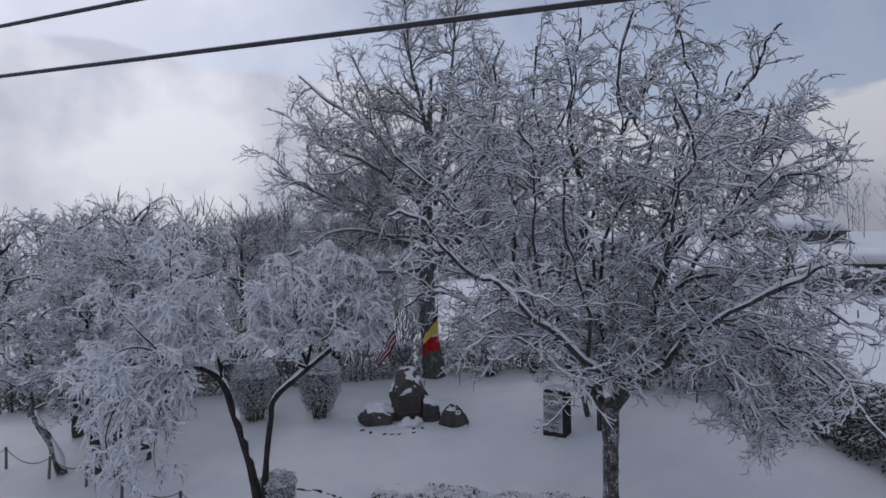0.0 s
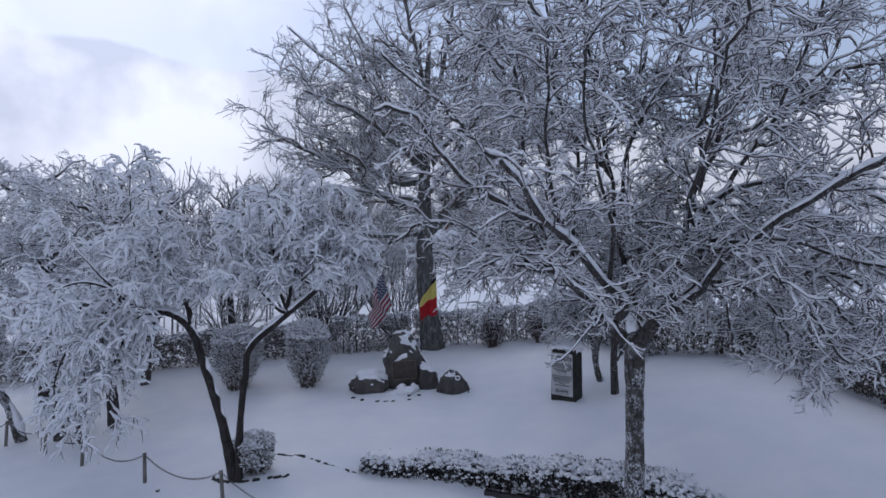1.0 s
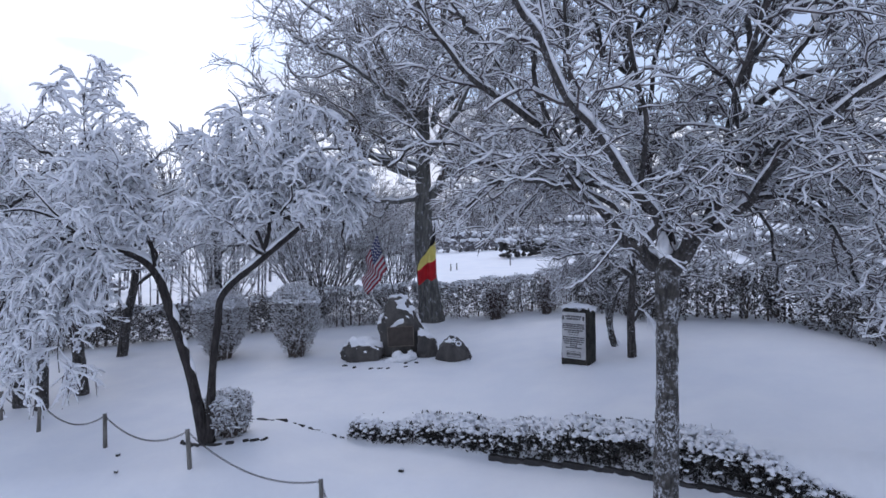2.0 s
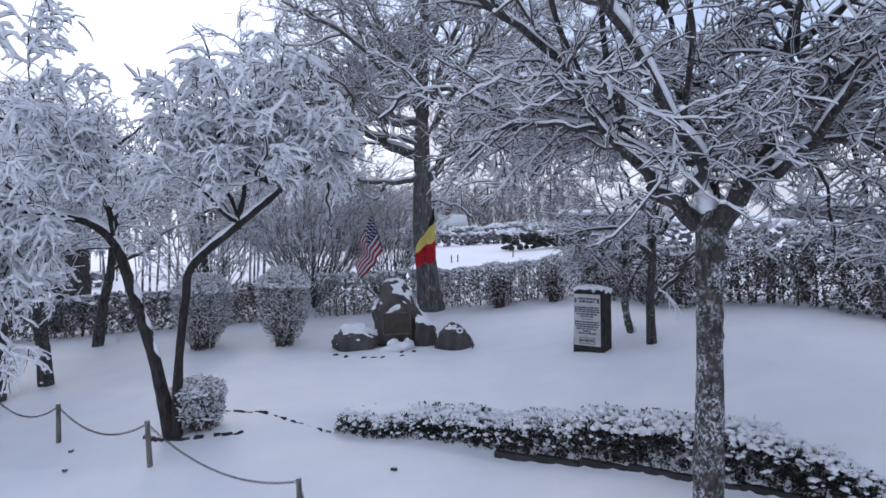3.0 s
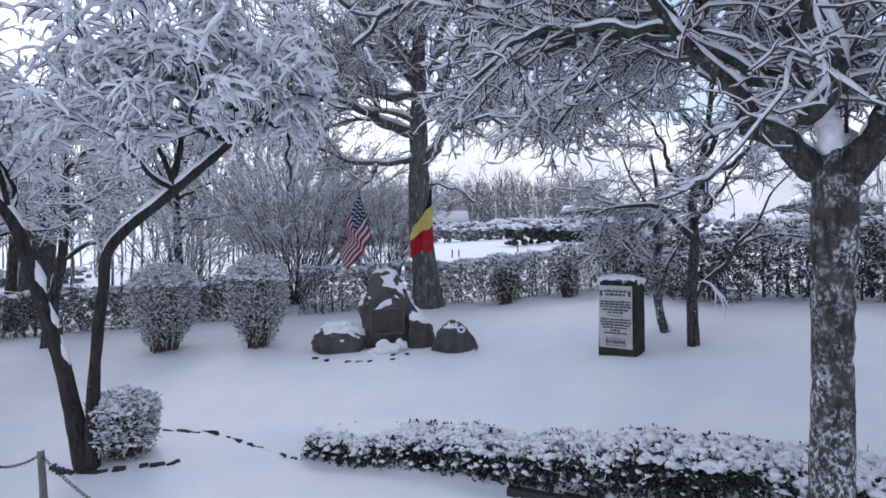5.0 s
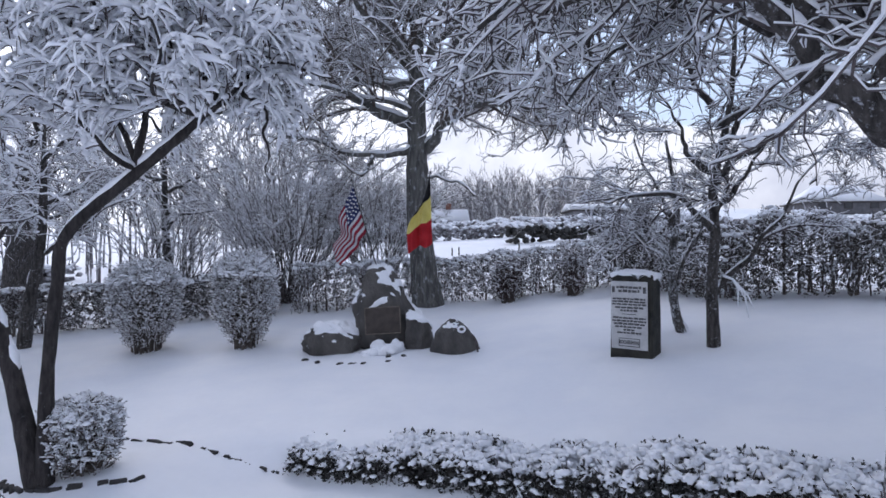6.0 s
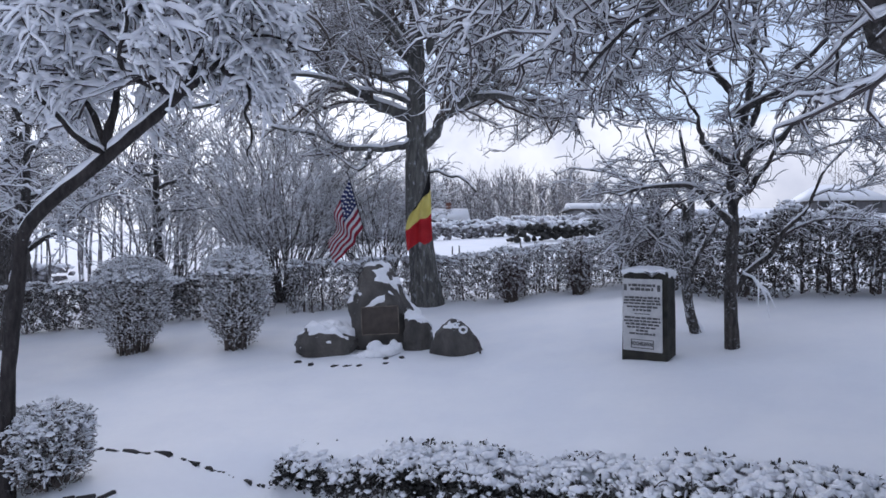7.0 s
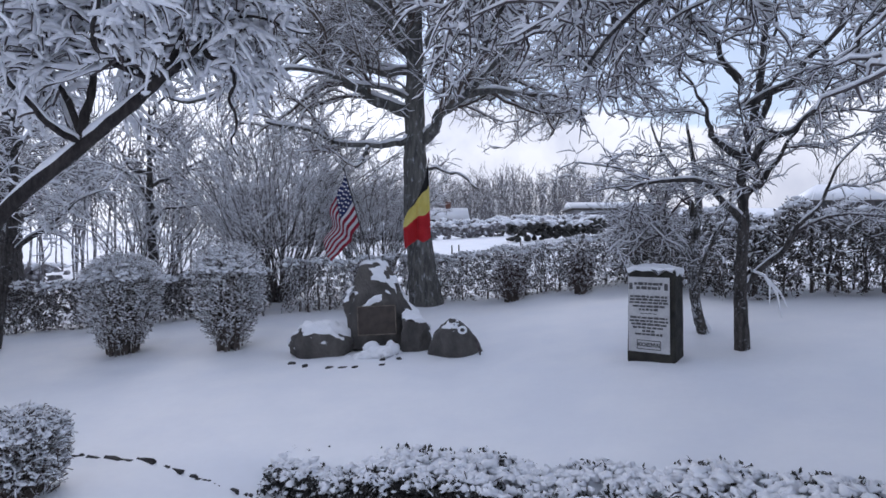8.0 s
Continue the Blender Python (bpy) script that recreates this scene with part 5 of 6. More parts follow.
def memorial():
    def upright(c):
        # a shoulder, a peak, then a long slope down to the far end
        x = c.x * (1 + 0.20 * max(0.0, c.z))
        high = float(np.interp(x, (-1.0, -0.80, -0.72, -0.45, -0.15, 0.20, 0.30, 0.70, 1.0), (0.70, 0.76, 0.97, 1.0, 0.97, 0.82, 0.64, 0.40, 0.25)))
        z = -0.9 + (c.z + 0.9) * high
        return Vector((x, c.y * (0.95 - 0.12 * c.z), z))
    main = boulder("memorial_stone", on(-1.00, 20.46), (1.77, 0.90, 1.90), 2, "rough grey upright stone with a dark bronze plaque and snow", 0, upright, 0.12, 0.075, chips=7, low=0.34)
    # plaque
    pl = box(0.74, 0.035, 0.56, 0.006)
    pl = part("plaque", pl, M_BRONZE, main, "dull dark bronze plaque")
    pl.matrix_local = pose(-0.14, -0.50, 0.40, -4, -3, 0)
    for sx, sz, x, z in ((0.76, 0.02, 0, 0.545), (0.76, 0.02, 0, -0.005), (0.02, 0.53, -0.37, 0.015), (0.02, 0.53, 0.37, 0.015)):
        part("rim", box(sx, 0.018, sz, 0.004, (x, -0.022, z)), M_BRONZE_RIM, pl)
    boulder("side_stone", on(-0.40, 20.01), (0.70, 0.58, 0.79), 5, "low grey stone leaning against the memorial stone", 8, lambda c: Vector((c.x, c.y, c.z * (1 - 0.28 * c.x))), 0.12, 0.05)
    boulder("side_stone", on(-2.32, 20.06), (1.39, 0.90, 0.70), 7, "long low brown-grey boulder with snow on its top", -4, None, 0.12, 0.09, low=0.5)
    boulder("side_stone", on(0.37, 19.53), (1.00, 0.85, 0.77), 9, "rounded grey boulder with a little snow on its peak", 5, lambda c: Vector((c.x * (1 - 0.24 * c.z), c.y, -0.9 + (c.z + 0.9) * (1.02 - 0.30 * abs(c.x + 0.1)))), 0.10, 0.03, low=0.80)
    # snowed-over flower bowls before the stone
    rng = np.random.default_rng(5)
    root = thing("snow_heap", on(-1.05, 19.64), "lumpy heap of snow over flower bowls before the memorial stone", "snow heap")
    C = np.column_stack((rng.normal(0, 0.30, 70), rng.normal(0, 0.14, 70), np.zeros(70)))
    C[:, 2] = 0.20 * np.exp(-((C[:, 0] / 0.38) ** 2)) + rng.uniform(-0.05, 0.03, 70)
    C = np.vstack((C, [(-0.16, -0.02, 0.30), (-0.17, 0, 0.24), (0.20, 0.0, 0.30), (0.22, 0, 0.24), (0.0, 0, 0.2)]))
    R = np.concatenate((rng.uniform(0.06, 0.15, 70), (0.12, 0.15, 0.12, 0.15, 0.16)))
    Soup().add(*blobs(C, R, rng, 0.75, 0.10, False)).mesh("snow_lumps", M_SNOW, root)
    for i, (x, y) in enumerate(((-2.66, 19.39), (-1.87, 18.92), (-1.61, 18.86), (-1.40, 18.86), (-0.93, 18.94), (-0.97, 19.29), (-2.36, 19.16), (-0.67, 19.29))):
        boulder("edging_stone", on(x, y, 0.03), (0.17 + 0.03 * (i % 3), 0.12, 0.09), 20 + i, "small dark edging stone poking out of the snow", i * 17, None, 0.12, 0.02, M_ROCK_DARK, 2, 0.75)

    P = np.array([(0, 0, -0.05), (-0.03, 0, 0.14), (-0.09, 0.02, 0.30), (-0.13, 0.03, 0.37)])
    root = thing("dead_stalk", on(0.83, 19.29, 0.0), "dark dead stalk leaning against the rounded boulder", "plant")
    Soup().add(*tubes(P[None], np.array([[0.016, 0.022, 0.018, 0.006]]), 6)).mesh("stalk", M_TWIG, root)


memorial()


def small_remains():
    for i, (x, y, r) in enumerate(((-0.66, 13.50, 0.055), (-5.9, 13.9, 0.045), (-5.55, 13.2, 0.035))):
        boulder("snow_clod", on(x, y, 0.01), (r * 2.2, r * 1.8, r * 1.3), 40 + i, "small crusted clod of dirty snow on the verge", i * 40, None, 0.12, 0.02, M_ROCK_DARK, 2, 0.45)
    # a ring of snow on a small wreath that leans on the rounded boulder
    root = thing("wreath", (0.49, 19.14, gz(0.37, 19.53) + 0.50), "small round wreath covered with snow on the boulder", "wreath")
    a = np.linspace(0, 2 * math.pi, 17)
    P = np.stack((np.cos(a) * 0.065, np.zeros(17), np.sin(a) * 0.055), axis=-1)
    Soup().add(*tubes(P[None], np.full((1, 17), 0.022), 8)).mesh("ring", M_SNOW, root)


small_remains()


def inscribed_stone():
    root = thing("inscribed_stone", on(3.42, 17.60, 0.06), "dark granite block with a pale inscribed plate and a snow cap", "memorial stone", turn=-37)
    bm = box(0.72, 0.46, 1.44, 0.02)
    bmesh.ops.subdivide_edges(bm, edges=bm.edges[:], cuts=6, use_grid_fill=True)
    for v in bm.verts:
        k = 1 - 0.05 * v.co.z / 1.42
        v.co = Vector((v.co.x * k, v.co.y * k, v.co.z)) + noise.noise_vector(v.co * 5) * 0.010
    part("block", bm, M_GRANITE, root)
    # snow slab on top, drooping over the edges
    sn = box(0.73, 0.47, 0.060, 0.028, (0, 0, 1.42))
    bmesh.ops.subdivide_edges(sn, edges=sn.edges[:], cuts=5, use_grid_fill=True)
    for v in sn.verts:
        e = max(abs(v.co.x) / 0.35, abs(v.co.y) / 0.26)
        v.co += noise.noise_vector(v.co * 7) * 0.05
        v.co.z += 0.04 * max(0.0, 1 - e * e) * (v.co.z > 1.46)
        if e > 0.9 and v.co.z < 1.45:
            v.co.z -= 0.11 * max(0, noise.noise(v.co * 6 + Vector((3, 1, 0))) + 0.15)
    part("snow_cap", sn, M_SNOW, root, "snow cap drooping over the edge")
    plate = part("plate", box(0.62, 0.02, 1.14, 0.008), M_PLATE, root, "pale grey inscribed plate")
    plate.matrix_local = pose(-0.025, -0.228, 0.19, 2.0, 0, 0)
    # unreadable lines of lettering, as broken bars
    rng = np.random.default_rng(3)
    rows = [(1.02, 0.036, 0.35), (0.955, 0.036, 0.30), (0.83, 0.026, 0.46), (0.785, 0.026, 0.47), (0.74, 0.026, 0.48), (0.685, 0.026, 0.40), (0.635, 0.026, 0.24),
            (0.51, 0.026, 0.46), (0.46, 0.026, 0.48), (0.41, 0.026, 0.44), (0.36, 0.026, 0.40), (0.31, 0.026, 0.16), (0.26, 0.026, 0.34)]
    for z, h, w in rows:
        w *= 1.20
        x = -w / 2
        bm = bmesh.new()
        while x < w / 2 - 0.02:
            k = min(rng.uniform(0.035, 0.10), w / 2 - x)
            box(k, 0.004, h * rng.uniform(1.05, 1.4), 0.0, (x + k / 2, -0.011, z), bm)
            x += k + 0.012
        part("text_line", bm, M_INK, plate, smooth_faces=False)
    part("rule", box(0.24, 0.004, 0.012, 0, (0, -0.011, 0.585)), M_INK, plate, smooth_faces=False)
    for x in (-0.262, 0.262):
        part("emblem", box(0.05, 0.004, 0.10, 0, (x, -0.011, 0.95)), M_INK, plate, smooth_faces=False)
    fr = bmesh.new()
    for sx, sz, x, z in ((0.36, 0.012, 0, 0.175), (0.36, 0.012, 0, 0.045), (0.012, 0.13, -0.175, 0.05), (0.012, 0.13, 0.175, 0.05)):
        box(sx, 0.004, sz, 0, (x, -0.011, z), fr)
    part("name_frame", fr, M_INK, plate, smooth_faces=False)
    curve = bpy.data.curves.new("lettering", "FONT")
    curve.body, curve.size, curve.align_x, curve.align_y = "ROCHELINVAL", 0.066, "CENTER", "CENTER"
    curve.extrude, curve.offset = 0.002, 0.0032
    shape = bpy.data.objects.new("lettering", curve)
    word = new("place_name", bpy.data.meshes.new_from_object(shape))
    bpy.data.objects.remove(shape)
    bpy.data.curves.remove(curve)
    word.data.materials.append(M_INK)
    word.parent = plate
    word.matrix_local = pose(0, -0.0125, 0.116, 90, 0, 0) @ Matrix.Diagonal((0.80, 1.25, 1.0, 1.0))
    tagged(word, "dark engraved place name in a frame")


inscribed_stone()

# ---- flags ----
def cloth(place_fn, nu, nv, colour_fn, names_mats, parent):
    """A hanging cloth, split by colour_fn(u, v) into fields that are parts of their own; a little thick."""
    fields = {}
    for i in range(nu):
        for j in range(nv):
            fields.setdefault(colour_fn((i + 0.5) / nu, (j + 0.5) / nv), []).append((i, j))
    grid = np.array([[place_fn(i / nu, j / nv) for j in range(nv + 1)] for i in range(nu + 1)])
    for key, cells in fields.items():
        bm = bmesh.new()
        vs = {}
        for i, j in cells:
            q = []
            for a, b in ((i, j), (i + 1, j), (i + 1, j + 1), (i, j + 1)):
                if (a, b) not in vs:
                    vs[(a, b)] = bm.verts.new(grid[a, b])
                q.append(vs[(a, b)])
            bm.faces.new(q)
        bmesh.ops.solidify(bm, geom=bm.faces[:], thickness=0.004)
        nm, mt = names_mats[key]
        part(nm, bm, mt, parent)


def pole(parent, foot, tip, r=0.014):
    f, t = np.array(foot), np.array(tip)
    P = np.array([f + (t - f) * k for k in np.linspace(0, 1, 6)])[None]
    Soup().add(*tubes(P, np.linspace(r * 1.15, r * 0.85, 6)[None], 10)).mesh("pole", M_POLE, parent)
    bm = bmesh.new()
    bmesh.ops.create_cone(bm, cap_ends=True, segments=10, radius1=0.022, radius2=0.002, depth=0.09)
    bmesh.ops.translate(bm, vec=tuple(t + unit(t - f) * 0.03), verts=bm.verts)
    part("finial", bm, M_POLE, parent)


def striped_flag():
    x, y, z = on(-0.93, 21.13, 0.1)
    root = thing("flag", (x, y, z), "red and white striped flag with starry blue canton, hanging limp", "flag", "memorial flags")
    foot, tip = np.array((0.0, 0.0, 0.0)), np.array((-1.07, 0.05, 3.72))
    pole(root, foot, tip)
    ax = unit(tip - foot)
    hoist_top, hoist = tip - ax * 0.08, 1.15

    def at(u, v):
        # u along the fly, v down the hoist
        base = hoist_top - ax * hoist * v
        droop = np.array((-0.28 - 0.34 * v, -0.02, -0.93))
        side = 0.07 * math.sin(u * 9.0 + v * 3.4) * u + 0.035 * math.sin(u * 17 + v * 7) * u
        pull = u * (1.50 - 0.64 * v)
        p = base + droop * pull + np.array((side * 0.9, side * 1.3, 0))
        # the cloth gathers towards its lower end
        p[0] += (1 - v) * u * (-0.02) 
        p[2] += 0.10 * math.sin(u * 3.1) * (1 - v)
        return p

    def colour(u, v):
        if u < 0.42 and v < 7 / 13:
            return "blue"
        return "r%d" % int(v * 13) if int(v * 13) % 2 == 0 else "w%d" % int(v * 13)
    names = {"blue": ("canton", M_NAVY)}
    for k in range(13):
        names["r%d" % k], names["w%d" % k] = ("red_stripe", M_CRIMSON), ("white_stripe", M_WHITE)
    cloth(at, 26, 26, colour, names, root)
    bm = bmesh.new()
    for r in range(6):
        for c in range(5):
            u, v = 0.035 + 0.085 * c + 0.02 * (r % 2), 0.045 + 0.084 * r
            a, b, e = at(u, v), at(u + 0.01, v), at(u, v + 0.01)
            n = unit(np.cross(b - a, e - a))
            n = n if n[1] < 0 else -n
            for s in (0.008,):
                m = Matrix.Translation(a + n * s) @ Vector(n).to_track_quat("Z", "Y").to_matrix().to_4x4()
                bmesh.ops.create_cone(bm, cap_ends=True, segments=5, radius1=0.024, radius2=0.022, depth=0.003, matrix=m)
    part("stars", bm, M_WHITE, root, "rows of small white stars", kind="stuff")


def tricolour_flag():
    x, y, z = on(-0.03, 21.34, 0.1)
    root = thing("flag", (x, y, z), "black, yellow and red flag hanging limp from a leaning pole", "flag", "memorial flags")
    foot, tip = np.array((-0.80, 0.0, 0.0)), np.array((-0.16, -0.05, 3.86))
    pole(root, foot, tip)
    ax = unit(tip - foot)
    hoist_top, hoist = tip - ax * 0.05, 0.66

    def at(u, v):
        base = hoist_top - ax * hoist * v
        fold = (0.05 * math.sin(v * 11 + u * 2.0) + 0.025 * math.sin(v * 19 - u * 4)) * (0.25 + u)
        out = (0.03 - 0.44 * v) * math.sin(min(1.0, u * 1.6) * 1.57)
        return base + np.array((out + fold * 0.35, -0.08 - 0.05 * u + fold, -(1.62 - 0.46 * v + 0.06 * math.sin(v * 9)) * u))
    cloth(at, 30, 20, lambda u, v: 0 if u < 0.30 else 1 if u < 0.62 else 2, {0: ("black_band", M_BLACK), 1: ("yellow_band", M_YELLOW), 2: ("red_band", M_RED)}, root)


striped_flag()
tricolour_flag()

# ---- chain fence, kerb, cables ----
def chain_link():
    """One oval link of round wire, lying along x."""
    n, k = 12, 5
    ang = np.linspace(0, 2 * math.pi, n, endpoint=False)
    P = np.stack((np.cos(ang) * 0.030, np.sin(ang) * 0.016, np.zeros(n)), axis=-1)
    out = np.stack((np.cos(ang), np.sin(ang), np.zeros(n)), axis=-1)
    a2 = np.arange(k) * 2 * math.pi / k
    V = P[:, None] + (out[:, None] * np.cos(a2)[None, :, None] + UP * np.sin(a2)[None, :, None]) * 0.0048
    i = np.arange(n * k).reshape(n, k)
    b = np.roll(i, -1, 0)
    q = np.stack((i, np.roll(i, -1, 1), np.roll(b, -1, 1), b), axis=-1).reshape(-1, 4)
    return V.reshape(-1, 3), q


POSTS = [(-0.55, 10.2), (-1.80, 12.3), (-4.27, 13.2), (-6.40, 14.35), (-8.45, 15.45), (-9.92, 16.35), (-11.4, 17.0), (-13.3, 17.9), (-15.2, 18.6)]


def chain_fence():
    rng = np.random.default_rng(8)
    root = thing("chain_fence", on(*POSTS[0], 0), "low weathered posts joined by a sagging dark chain", "fence")
    o = np.array(root.location)
    tops = []
    for x, y in POSTS:
        z = gz(x, y)
        lean = rng.normal(0, 0.02, 2)
        P = np.array([(x + lean[0] * k, y + lean[1] * k, z - 0.1 + 0.76 * k) for k in (0, 0.3, 0.7, 1)]) - o
        s = Soup().add(*tubes(P[None], np.array([[0.040, 0.039, 0.037, 0.036]]), 10))
        c = P[-1]
        ring = len(s.v[0]) - 10
        post = s.mesh("post", M_POST, root)
        cap = bmesh.new()
        bmesh.ops.create_uvsphere(cap, u_segments=12, v_segments=6, radius=0.041)
        for v in cap.verts:
            v.co = Vector((v.co.x + c[0], v.co.y + c[1], max(v.co.z, -0.004) * 0.55 + c[2]))
        part("snow_tip", cap, M_SNOW, post, "dab of snow on the post")
        tops.append(c - np.array((0, 0, 0.05)))
    LV, LQ = chain_link()
    for a, b in zip(tops, tops[1:]):
        span = np.linalg.norm(b - a)
        sag = 0.30 if span > 2 else 0.2
        n = int(span * 1.05 / 0.047)
        s = Soup()
        for i in range(n):
            t = (i + 0.5) / n
            p = a + (b - a) * t - UP * sag * 4 * t * (1 - t)
            d = unit((b - a) - UP * sag * 4 * (1 - 2 * t))
            side = unit(np.cross(d, UP))
            up = np.cross(side, d)
            if i % 2:
                side, up = up, -side
            s.add(p + LV @ np.stack((d, side, up)), LQ)
        s.mesh("chain", M_CHAIN, root)


chain_fence()


def kerb():
    """Edging under the low hedge, and the broken line of stones that runs on from it, dark for its shadow gap too."""
    root = tagged(new("edging"), "stone edging along the foot of the lawn, its shadow gap put into the dark colour", "edging", kind="structure")
    rng = np.random.default_rng(12)
    xs = np.arange(0.95, 6.2, 0.62)
    for x in xs:
        y = float(terrace_edge(np.array(x + 0.3))) - 0.04
        y0, y1 = float(terrace_edge(np.array(x))) - 0.04, float(terrace_edge(np.array(x + 0.62))) - 0.04
        z = gz(x + 0.3, y - 0.3)
        bm = box(0.615 * math.hypot(1, (y1 - y0) / 0.62), 0.12, 0.19 + rng.uniform(-0.02, 0.02), 0.012)
        ob = part("kerb_stone", bm, M_ROCK_DARK, root, smooth_faces=False)
        ob.matrix_world = pose(x + 0.3, y, z - 0.09, rng.normal(0, 1.5), 0, math.degrees(math.atan2(y1 - y0, 0.62)) + rng.normal(0, 0.8))
    x, k = -4.45, 0
    while x < -1.95:
        k += 1
        size = rng.choice((0.06, 0.11, 0.18, 0.28), p=(0.25, 0.35, 0.25, 0.15)) * rng.uniform(0.85, 1.15)
        x += size * 0.45
        y = float(terrace_edge(np.array(x))) + rng.normal(0, 0.010)
        bm = box(size, 0.04, rng.uniform(0.045, 0.070), 0.010)
        bmesh.ops.subdivide_edges(bm, edges=bm.edges[:], cuts=1, use_grid_fill=True)
        for v in bm.verts:
            v.co += noise.noise_vector(v.co * 22 + Vector((k, 0, 0))) * 0.030
        ob = part("kerb_stone", bm, M_ROCK_DARK, root)
        ob.matrix_world = pose(x, y, gz(x, y) + drift(x, y) - 0.046 + rng.normal(0, 0.008), rng.normal(0, 5), rng.normal(0, 4), -26 + rng.normal(0, 5))
        x += size * 0.40 + rng.choice((0.0, 0.02, 0.07, 0.16), p=(0.6, 0.25, 0.10, 0.05))
    # round bed edging at the foot of the twin-stemmed tree
    for k in range(15):
        if rng.uniform() < 0.12:
            continue
        a = radians(-165 + 150 * k / 14 + rng.normal(0, 4))
        x, y = -4.05 + 0.82 * math.cos(a), 14.28 + 0.36 * math.sin(a)
        bm = box(rng.uniform(0.10, 0.20), 0.05, rng.uniform(0.05, 0.08), 0.012)
        ob = part("kerb_stone", bm, M_ROCK_DARK, root)
        ob.matrix_world = pose(x, y, gz(x, y) + drift(x, y) - 0.036, rng.normal(0, 6), rng.normal(0, 5), math.degrees(a) + 90 + rng.normal(0, 8))


kerb()


def cable(name, a, b, sag, r, label):
    a, b = np.array(a), np.array(b)
    t = np.linspace(0, 1, 41)
    P = a + (b - a) * t[:, None] - UP * (sag * 4 * t * (1 - t))[:, None]
    root = thing(name, tuple(P[20]), label, "cable", "overhead lines")
    o = P[20]
    Soup().add(*tubes((P - o)[None], np.full((1, 41), r), 10)).mesh("wire", M_CABLE, root)
    s = Soup().add(*tubes((P - o)[None], np.full((1, 41), r * 0.75), 8, 0.7, np.full((1, 41), r * 0.7)))
    s.mesh("snow_strip", M_SNOW_TREE, root, "thin snow along the top of the wire")


def line_through(p, q, reach=30.0):
    p, q = np.array(p), np.array(q)
    d = (q - p) / np.linalg.norm(q - p)
    return p - d * reach, q + d * reach


A, B = line_through((-4.52, 6.0, 7.36), (0.2, 3.52, 6.99))
cable("overhead_cable", A, B, 0.0, 0.018, "black overhead cable with a thin line of snow")
A, B = line_through((-4.52, 6.0, 7.87), (-2.61, 5.0, 7.72))
cable("overhead_cable", A, B, 0.0, 0.018, "second black overhead cable dusted with snow")

# ---- the distance: field hedges, woods, houses ----
def far_hedge(seed, a, b, height, width, label, dark):
    """A field hedge far off: rough body of lumps of twigs with snow on top."""
    rng = np.random.default_rng(seed)
    a, b = np.array(a, float), np.array(b, float)
    L = np.linalg.norm(b - a)
    n = int(L * 20)
    t = rng.uniform(0, 1, n)
    xy = a + (b - a) * t[:, None] + rng.normal(0, width * 0.28, (n, 2))
    o = np.array((*a, float(ground_z(*a))))
    root = thing("field_hedge", tuple(o), label, "hedge", "field hedges")
    top = height * (1 + 0.10 * np.sin(t * L * 0.8 + seed) + 0.08 * np.sin(t * L * 2.1))
    z = ground_z(xy[:, 0], xy[:, 1])
    C = np.column_stack((xy, z + top * rng.uniform(0.05, 0.92, n))) - o
    Soup().add(*blobs(C, rng.uniform(0.12, 0.30, n), rng, 0.8, 0.35)).mesh("foliage", M_LEAF if dark else M_FARTWIG, root, kind="stuff")
    m = int(L * 13)
    t = rng.uniform(0, 1, m)
    xy = a + (b - a) * t[:, None] + rng.normal(0, width * 0.30, (m, 2))
    top = height * (1 + 0.10 * np.sin(t * L * 0.8 + seed) + 0.08 * np.sin(t * L * 2.1))
    C = np.column_stack((xy, ground_z(xy[:, 0], xy[:, 1]) + top * rng.uniform(0.78, 1.0, m))) - o
    Soup().add(*blobs(C, rng.uniform(0.14, 0.32, m), rng, 0.5, 0.25)).mesh("snow_cap", M_SNOW_TREE, root, kind="stuff")


far_hedge(1, (4.3, 49.5), (11.4, 50.5), 1.35, 1.2, "dark field hedge with snow on its top", True)
far_hedge(2, (-16, 62), (14, 60), 1.3, 1.2, "long snowed-over hedge across the field", False)
far_hedge(3, (-22, 74), (22, 73), 1.5, 1.3, "long snowed-over hedge far up the field", False)
far_hedge(4, (12.0, 50), (34, 44), 1.7, 1.3, "snowed-over hedge at the side of the field", False)
far_hedge(6, (-24, 83), (16, 82.5), 1.3, 1.6, "snowy brushwood along the edge of the far wood", False)
far_hedge(5, (-46, 40), (-20, 39), 0.8, 1.2, "snowed-over hedge beyond the garden", False)


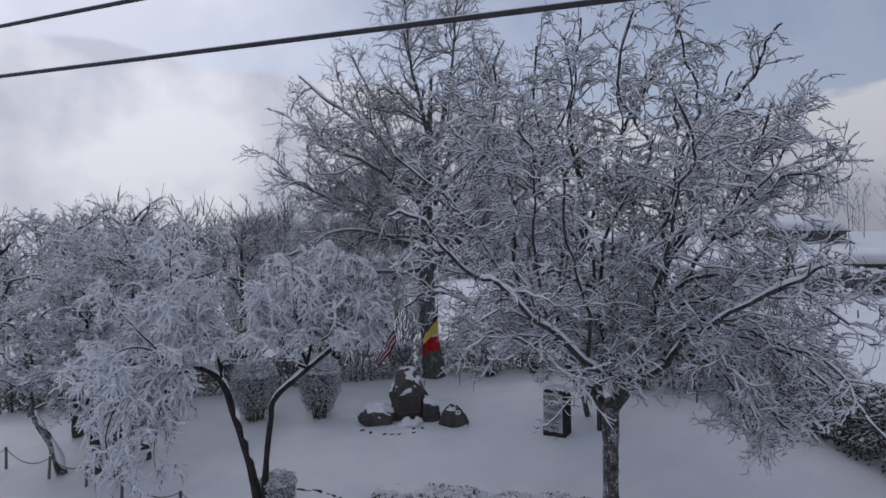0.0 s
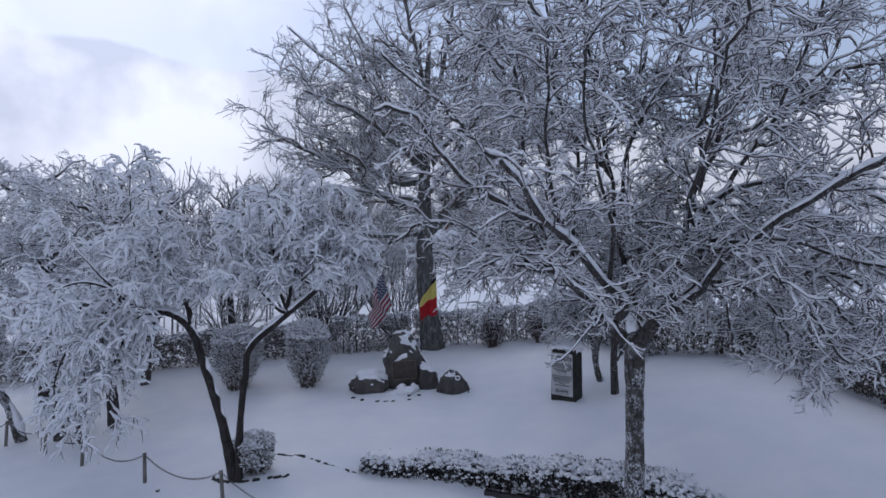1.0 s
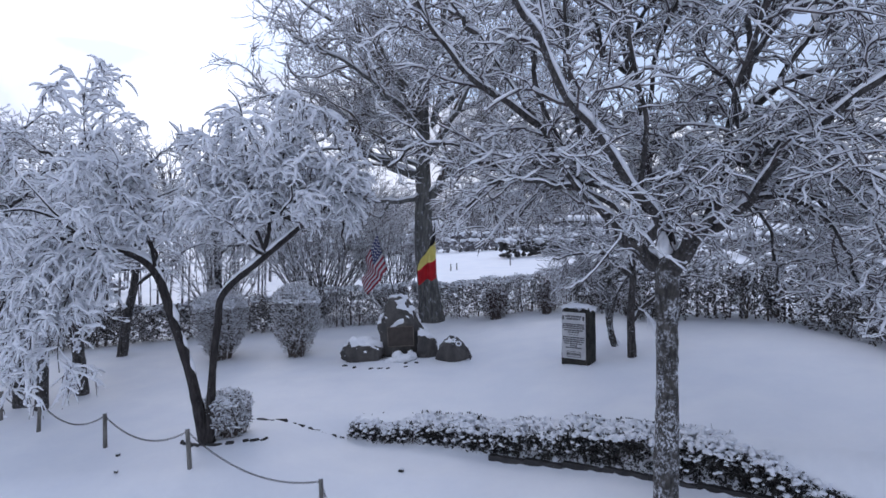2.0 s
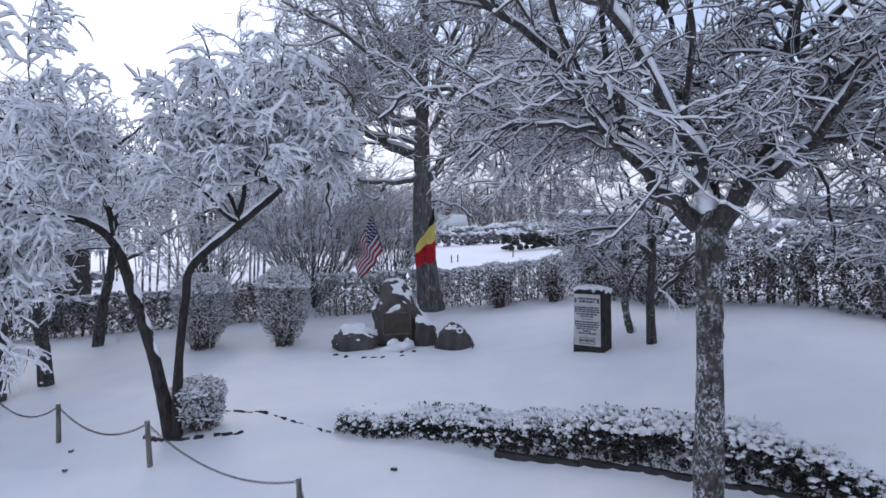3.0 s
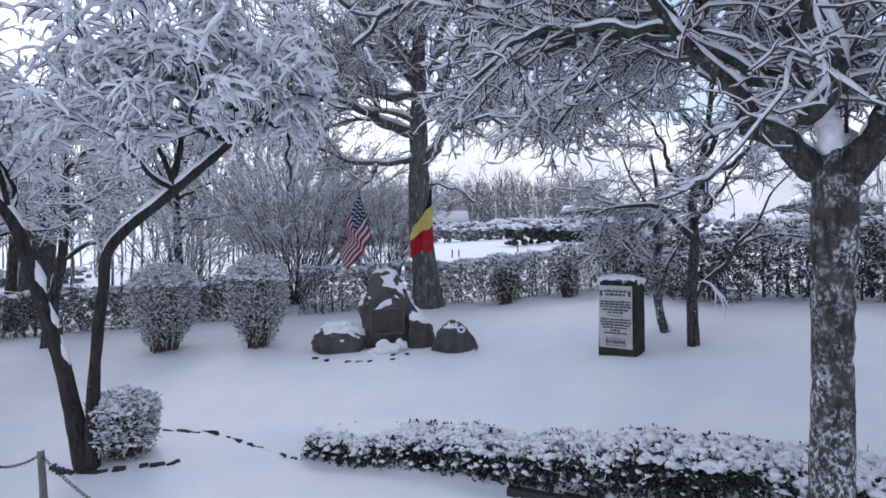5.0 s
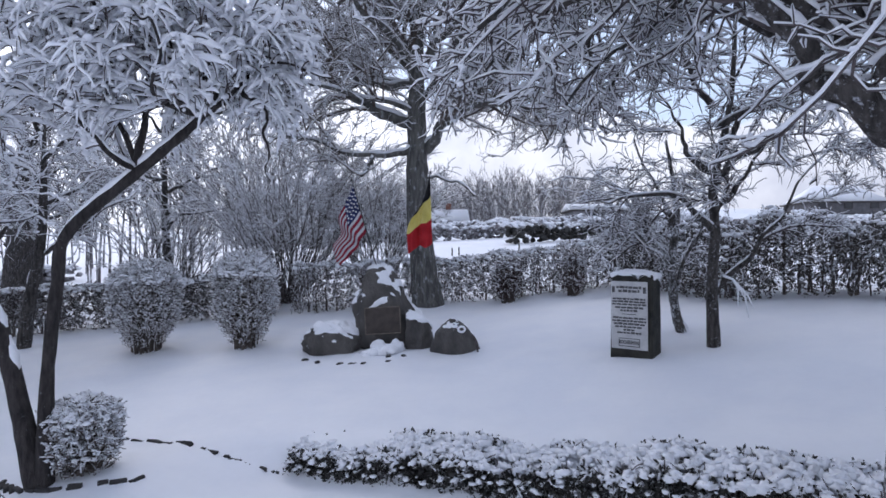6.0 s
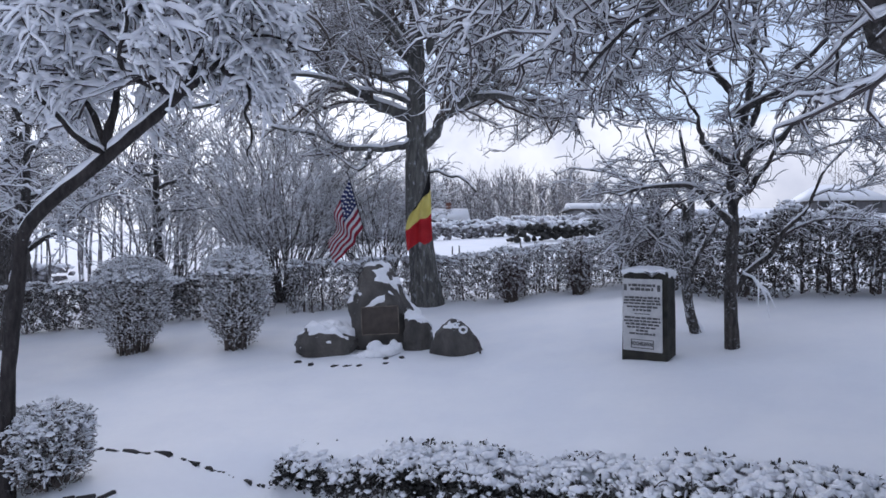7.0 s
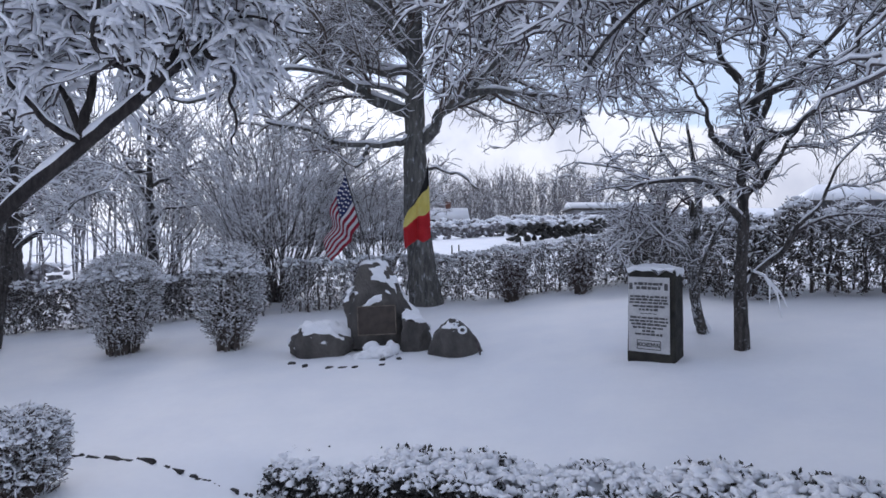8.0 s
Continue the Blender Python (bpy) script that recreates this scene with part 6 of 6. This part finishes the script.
def wood(seed, n, x0, x1, y0, y1, h0, h1, label, snowy=0.75, m=12, foot=0.06):
    """Far leafless woodland: upright stems, fanned branches and a haze of snowy twigs."""
    rng = np.random.default_rng(seed)
    cx, cy = (x0 + x1) / 2, y0
    o = np.array((cx, cy, float(ground_z(cx, cy))))
    root = thing("woodland", tuple(o), label, "woodland", kind="stuff")
    stems, fans, snow = Soup(), Soup(), Soup()
    x, y = rng.uniform(x0, x1, n), rng.uniform(y0, y1, n)
    z, h = ground_z(x, y) - 0.1, rng.uniform(h0, h1, n)
    base = np.column_stack((x, y, z))
    k = np.linspace(0, 1, 5)
    P = base[:, None] + np.stack([np.column_stack((rng.normal(0, 0.03, n) * h * q, rng.normal(0, 0.03, n) * h * q, h * q)) for q in k], axis=1)
    stems.add(*tubes(P - o, (h[:, None] * 0.0075) * np.linspace(1, 0.25, 5)[None], 5))
    at = rng.uniform(foot, 0.95, (n, m))
    i = np.clip((at * 4).astype(int), 0, 3)
    u = (at * 4 - i)[..., None]
    rows = np.arange(n)[:, None]
    S = P[rows, i] * (1 - u) + P[rows, i + 1] * u
    az = rng.uniform(0, 2 * math.pi, (n, m))
    D = np.stack((np.cos(az) * 0.7, np.sin(az) * 0.7, np.full((n, m), 0.75)), axis=-1)
    L = (h[:, None] * rng.uniform(0.14, 0.30, (n, m)) * (1.2 - 0.7 * at))[..., None]
    Q = np.stack((S, S + D * L * 0.5 + rng.normal(0, 0.1, S.shape), S + D * L + UP * L * 0.15), axis=2).reshape(-1, 3, 3)
    fans.add(*tubes(Q - o, np.tile(np.array((0.034, 0.026, 0.015)), (len(Q), 1)) * rng.uniform(0.6, 1.2, (len(Q), 1)), 3))
    t = 3
    s2 = np.repeat(Q[:, 1:], t, axis=0)
    st = s2[:, 0] + (s2[:, 1] - s2[:, 0]) * rng.uniform(0, 1, (len(s2), 1))
    d = unit(rng.normal(0, 0.6, st.shape) + UP * 0.6 + unit(s2[:, 1] - s2[:, 0]))
    l = rng.uniform(0.4, 1.3, (len(st), 1))
    T = np.stack((st, st + d * l), axis=1)
    fans.add(*tubes(T - o, np.tile(np.array((0.026, 0.013)), (len(T), 1)), 3))
    kmask = rng.uniform(0, 1, len(T)) < snowy
    snow.add(*tubes(T[kmask] - o, np.full((kmask.sum(), 2), 0.016), 3, 0.7, np.full((kmask.sum(), 2), 0.016)))
    stems.mesh("stems", M_FARTWIG, root, kind="stuff")
    fans.mesh("branches", M_FARTWIG, root, kind="stuff")
    snow.mesh("branch_snow", M_SNOW_TREE, root, kind="stuff")


wood(101, 400, -36, 22, 84, 108, 5.2, 8.4, "bare snowy woodland along the far edge of the fields", 0.30, 17)
wood(102, 85, -50, -8, 38, 60, 6, 9, "bare snowy trees beyond the garden", foot=0.30)
wood(103, 85, -36, -9, 27.5, 35, 5.0, 7.8, "thicket of bare snowy trees beside the garden", foot=0.36)
wood(104, 26, 66, 100, 95, 125, 8, 12, "bare snowy trees behind the houses")


def house(x, y, w, d, h, roof_h, turn, label, wall=None, windows=2, chimney=False, lean=0.0):
    """A low house: walls, pitched snowy roof with eaves, windows with frames."""
    z = gz(x, y) - 0.2
    root = thing("house", (x, y, z), label, "house", "far houses", turn=turn)
    part("wall", box(w, d, h, 0.02), wall or M_WALL, root, smooth_faces=False)
    bm = bmesh.new()
    e = 0.5
    co = [(-w / 2 - e, -d / 2 - e, h - 0.15), (w / 2 + e, -d / 2 - e, h - 0.15), (w / 2 + e, d / 2 + e, h - 0.15), (-w / 2 - e, d / 2 + e, h - 0.15),
          (-w / 2 - e + lean, 0, h + roof_h), (w / 2 + e - lean, 0, h + roof_h)]
    v = [bm.verts.new(c) for c in co]
    for f in ((0, 1, 5, 4), (2, 3, 4, 5), (1, 2, 5), (3, 0, 4), (3, 2, 1, 0)):
        bm.faces.new([v[i] for i in f])
    bmesh.ops.bevel(bm, geom=bm.edges[:], offset=0.10, segments=2, affect="EDGES")
    part("roof", bm, M_SNOW, root, "roof under thick snow")
    part("eaves", box(w + 2 * e - 0.1, d + 2 * e - 0.1, 0.18, 0.02, (0, 0, h - 0.33)), M_DARKWOOD, root, smooth_faces=False)
    for i in range(windows):
        x0 = -w / 2 + w * (i + 0.5) / windows
        win = part("window", box(1.2, 0.08, 1.1, 0.01, (x0, -d / 2 - 0.02, h * 0.38)), M_DARKWOOD, root, smooth_faces=False)
        part("pane", box(1.0, 0.03, 0.9, 0.005, (x0, -d / 2 - 0.06, h * 0.38 + 0.1)), M_GLASS, win, smooth_faces=False)
    if chimney:
        part("chimney", box(0.7, 0.7, 1.6, 0.03, (w * 0.2, 0, h + roof_h - 0.9)), M_BRICK, root, smooth_faces=False)


house(58, 96, 10.5, 8, 1.9, 2.6, -6, "low house with a snow-covered hipped roof on the hill", windows=3, lean=3.0)
house(34, 52, 6.5, 4, 1.0, 0.7, -10, "low dark shed under a snowy roof", M_DARKWOOD, 1)
house(40.5, 53, 8, 4.5, 1.85, 1.3, -4, "long dark shed under a snowy roof", M_DARKWOOD, 2)
house(20.6, 82, 10.0, 5, 2.5, 0.8, 0, "flat-roofed outbuilding at the far edge of the field", M_PALEWALL, 2)
house(-1.0, 86, 7, 5, 1.8, 1.6, 4, "small far house with a snowy roof and chimney", M_WALL, 2, True)


def field_posts():
    rng = np.random.default_rng(4)
    for i, (x, y) in enumerate(((0.5, 42), (0.9, 42.2), (4.6, 43.5), (24, 34), (25.0, 40), (-9.4, 40))):
        z = gz(x, y)
        P = np.array([(0, 0, -0.1), (0.01, 0, 0.2), (0.0, 0.01, 0.48)])
        root = thing("fence_post", (x, y, z), "weathered wooden fence post in the snowy field", "fence post", "field posts")
        Soup().add(*tubes(P[None], np.array([[0.045, 0.042, 0.04]]), 8)).mesh("post", M_POST, root)


field_posts()
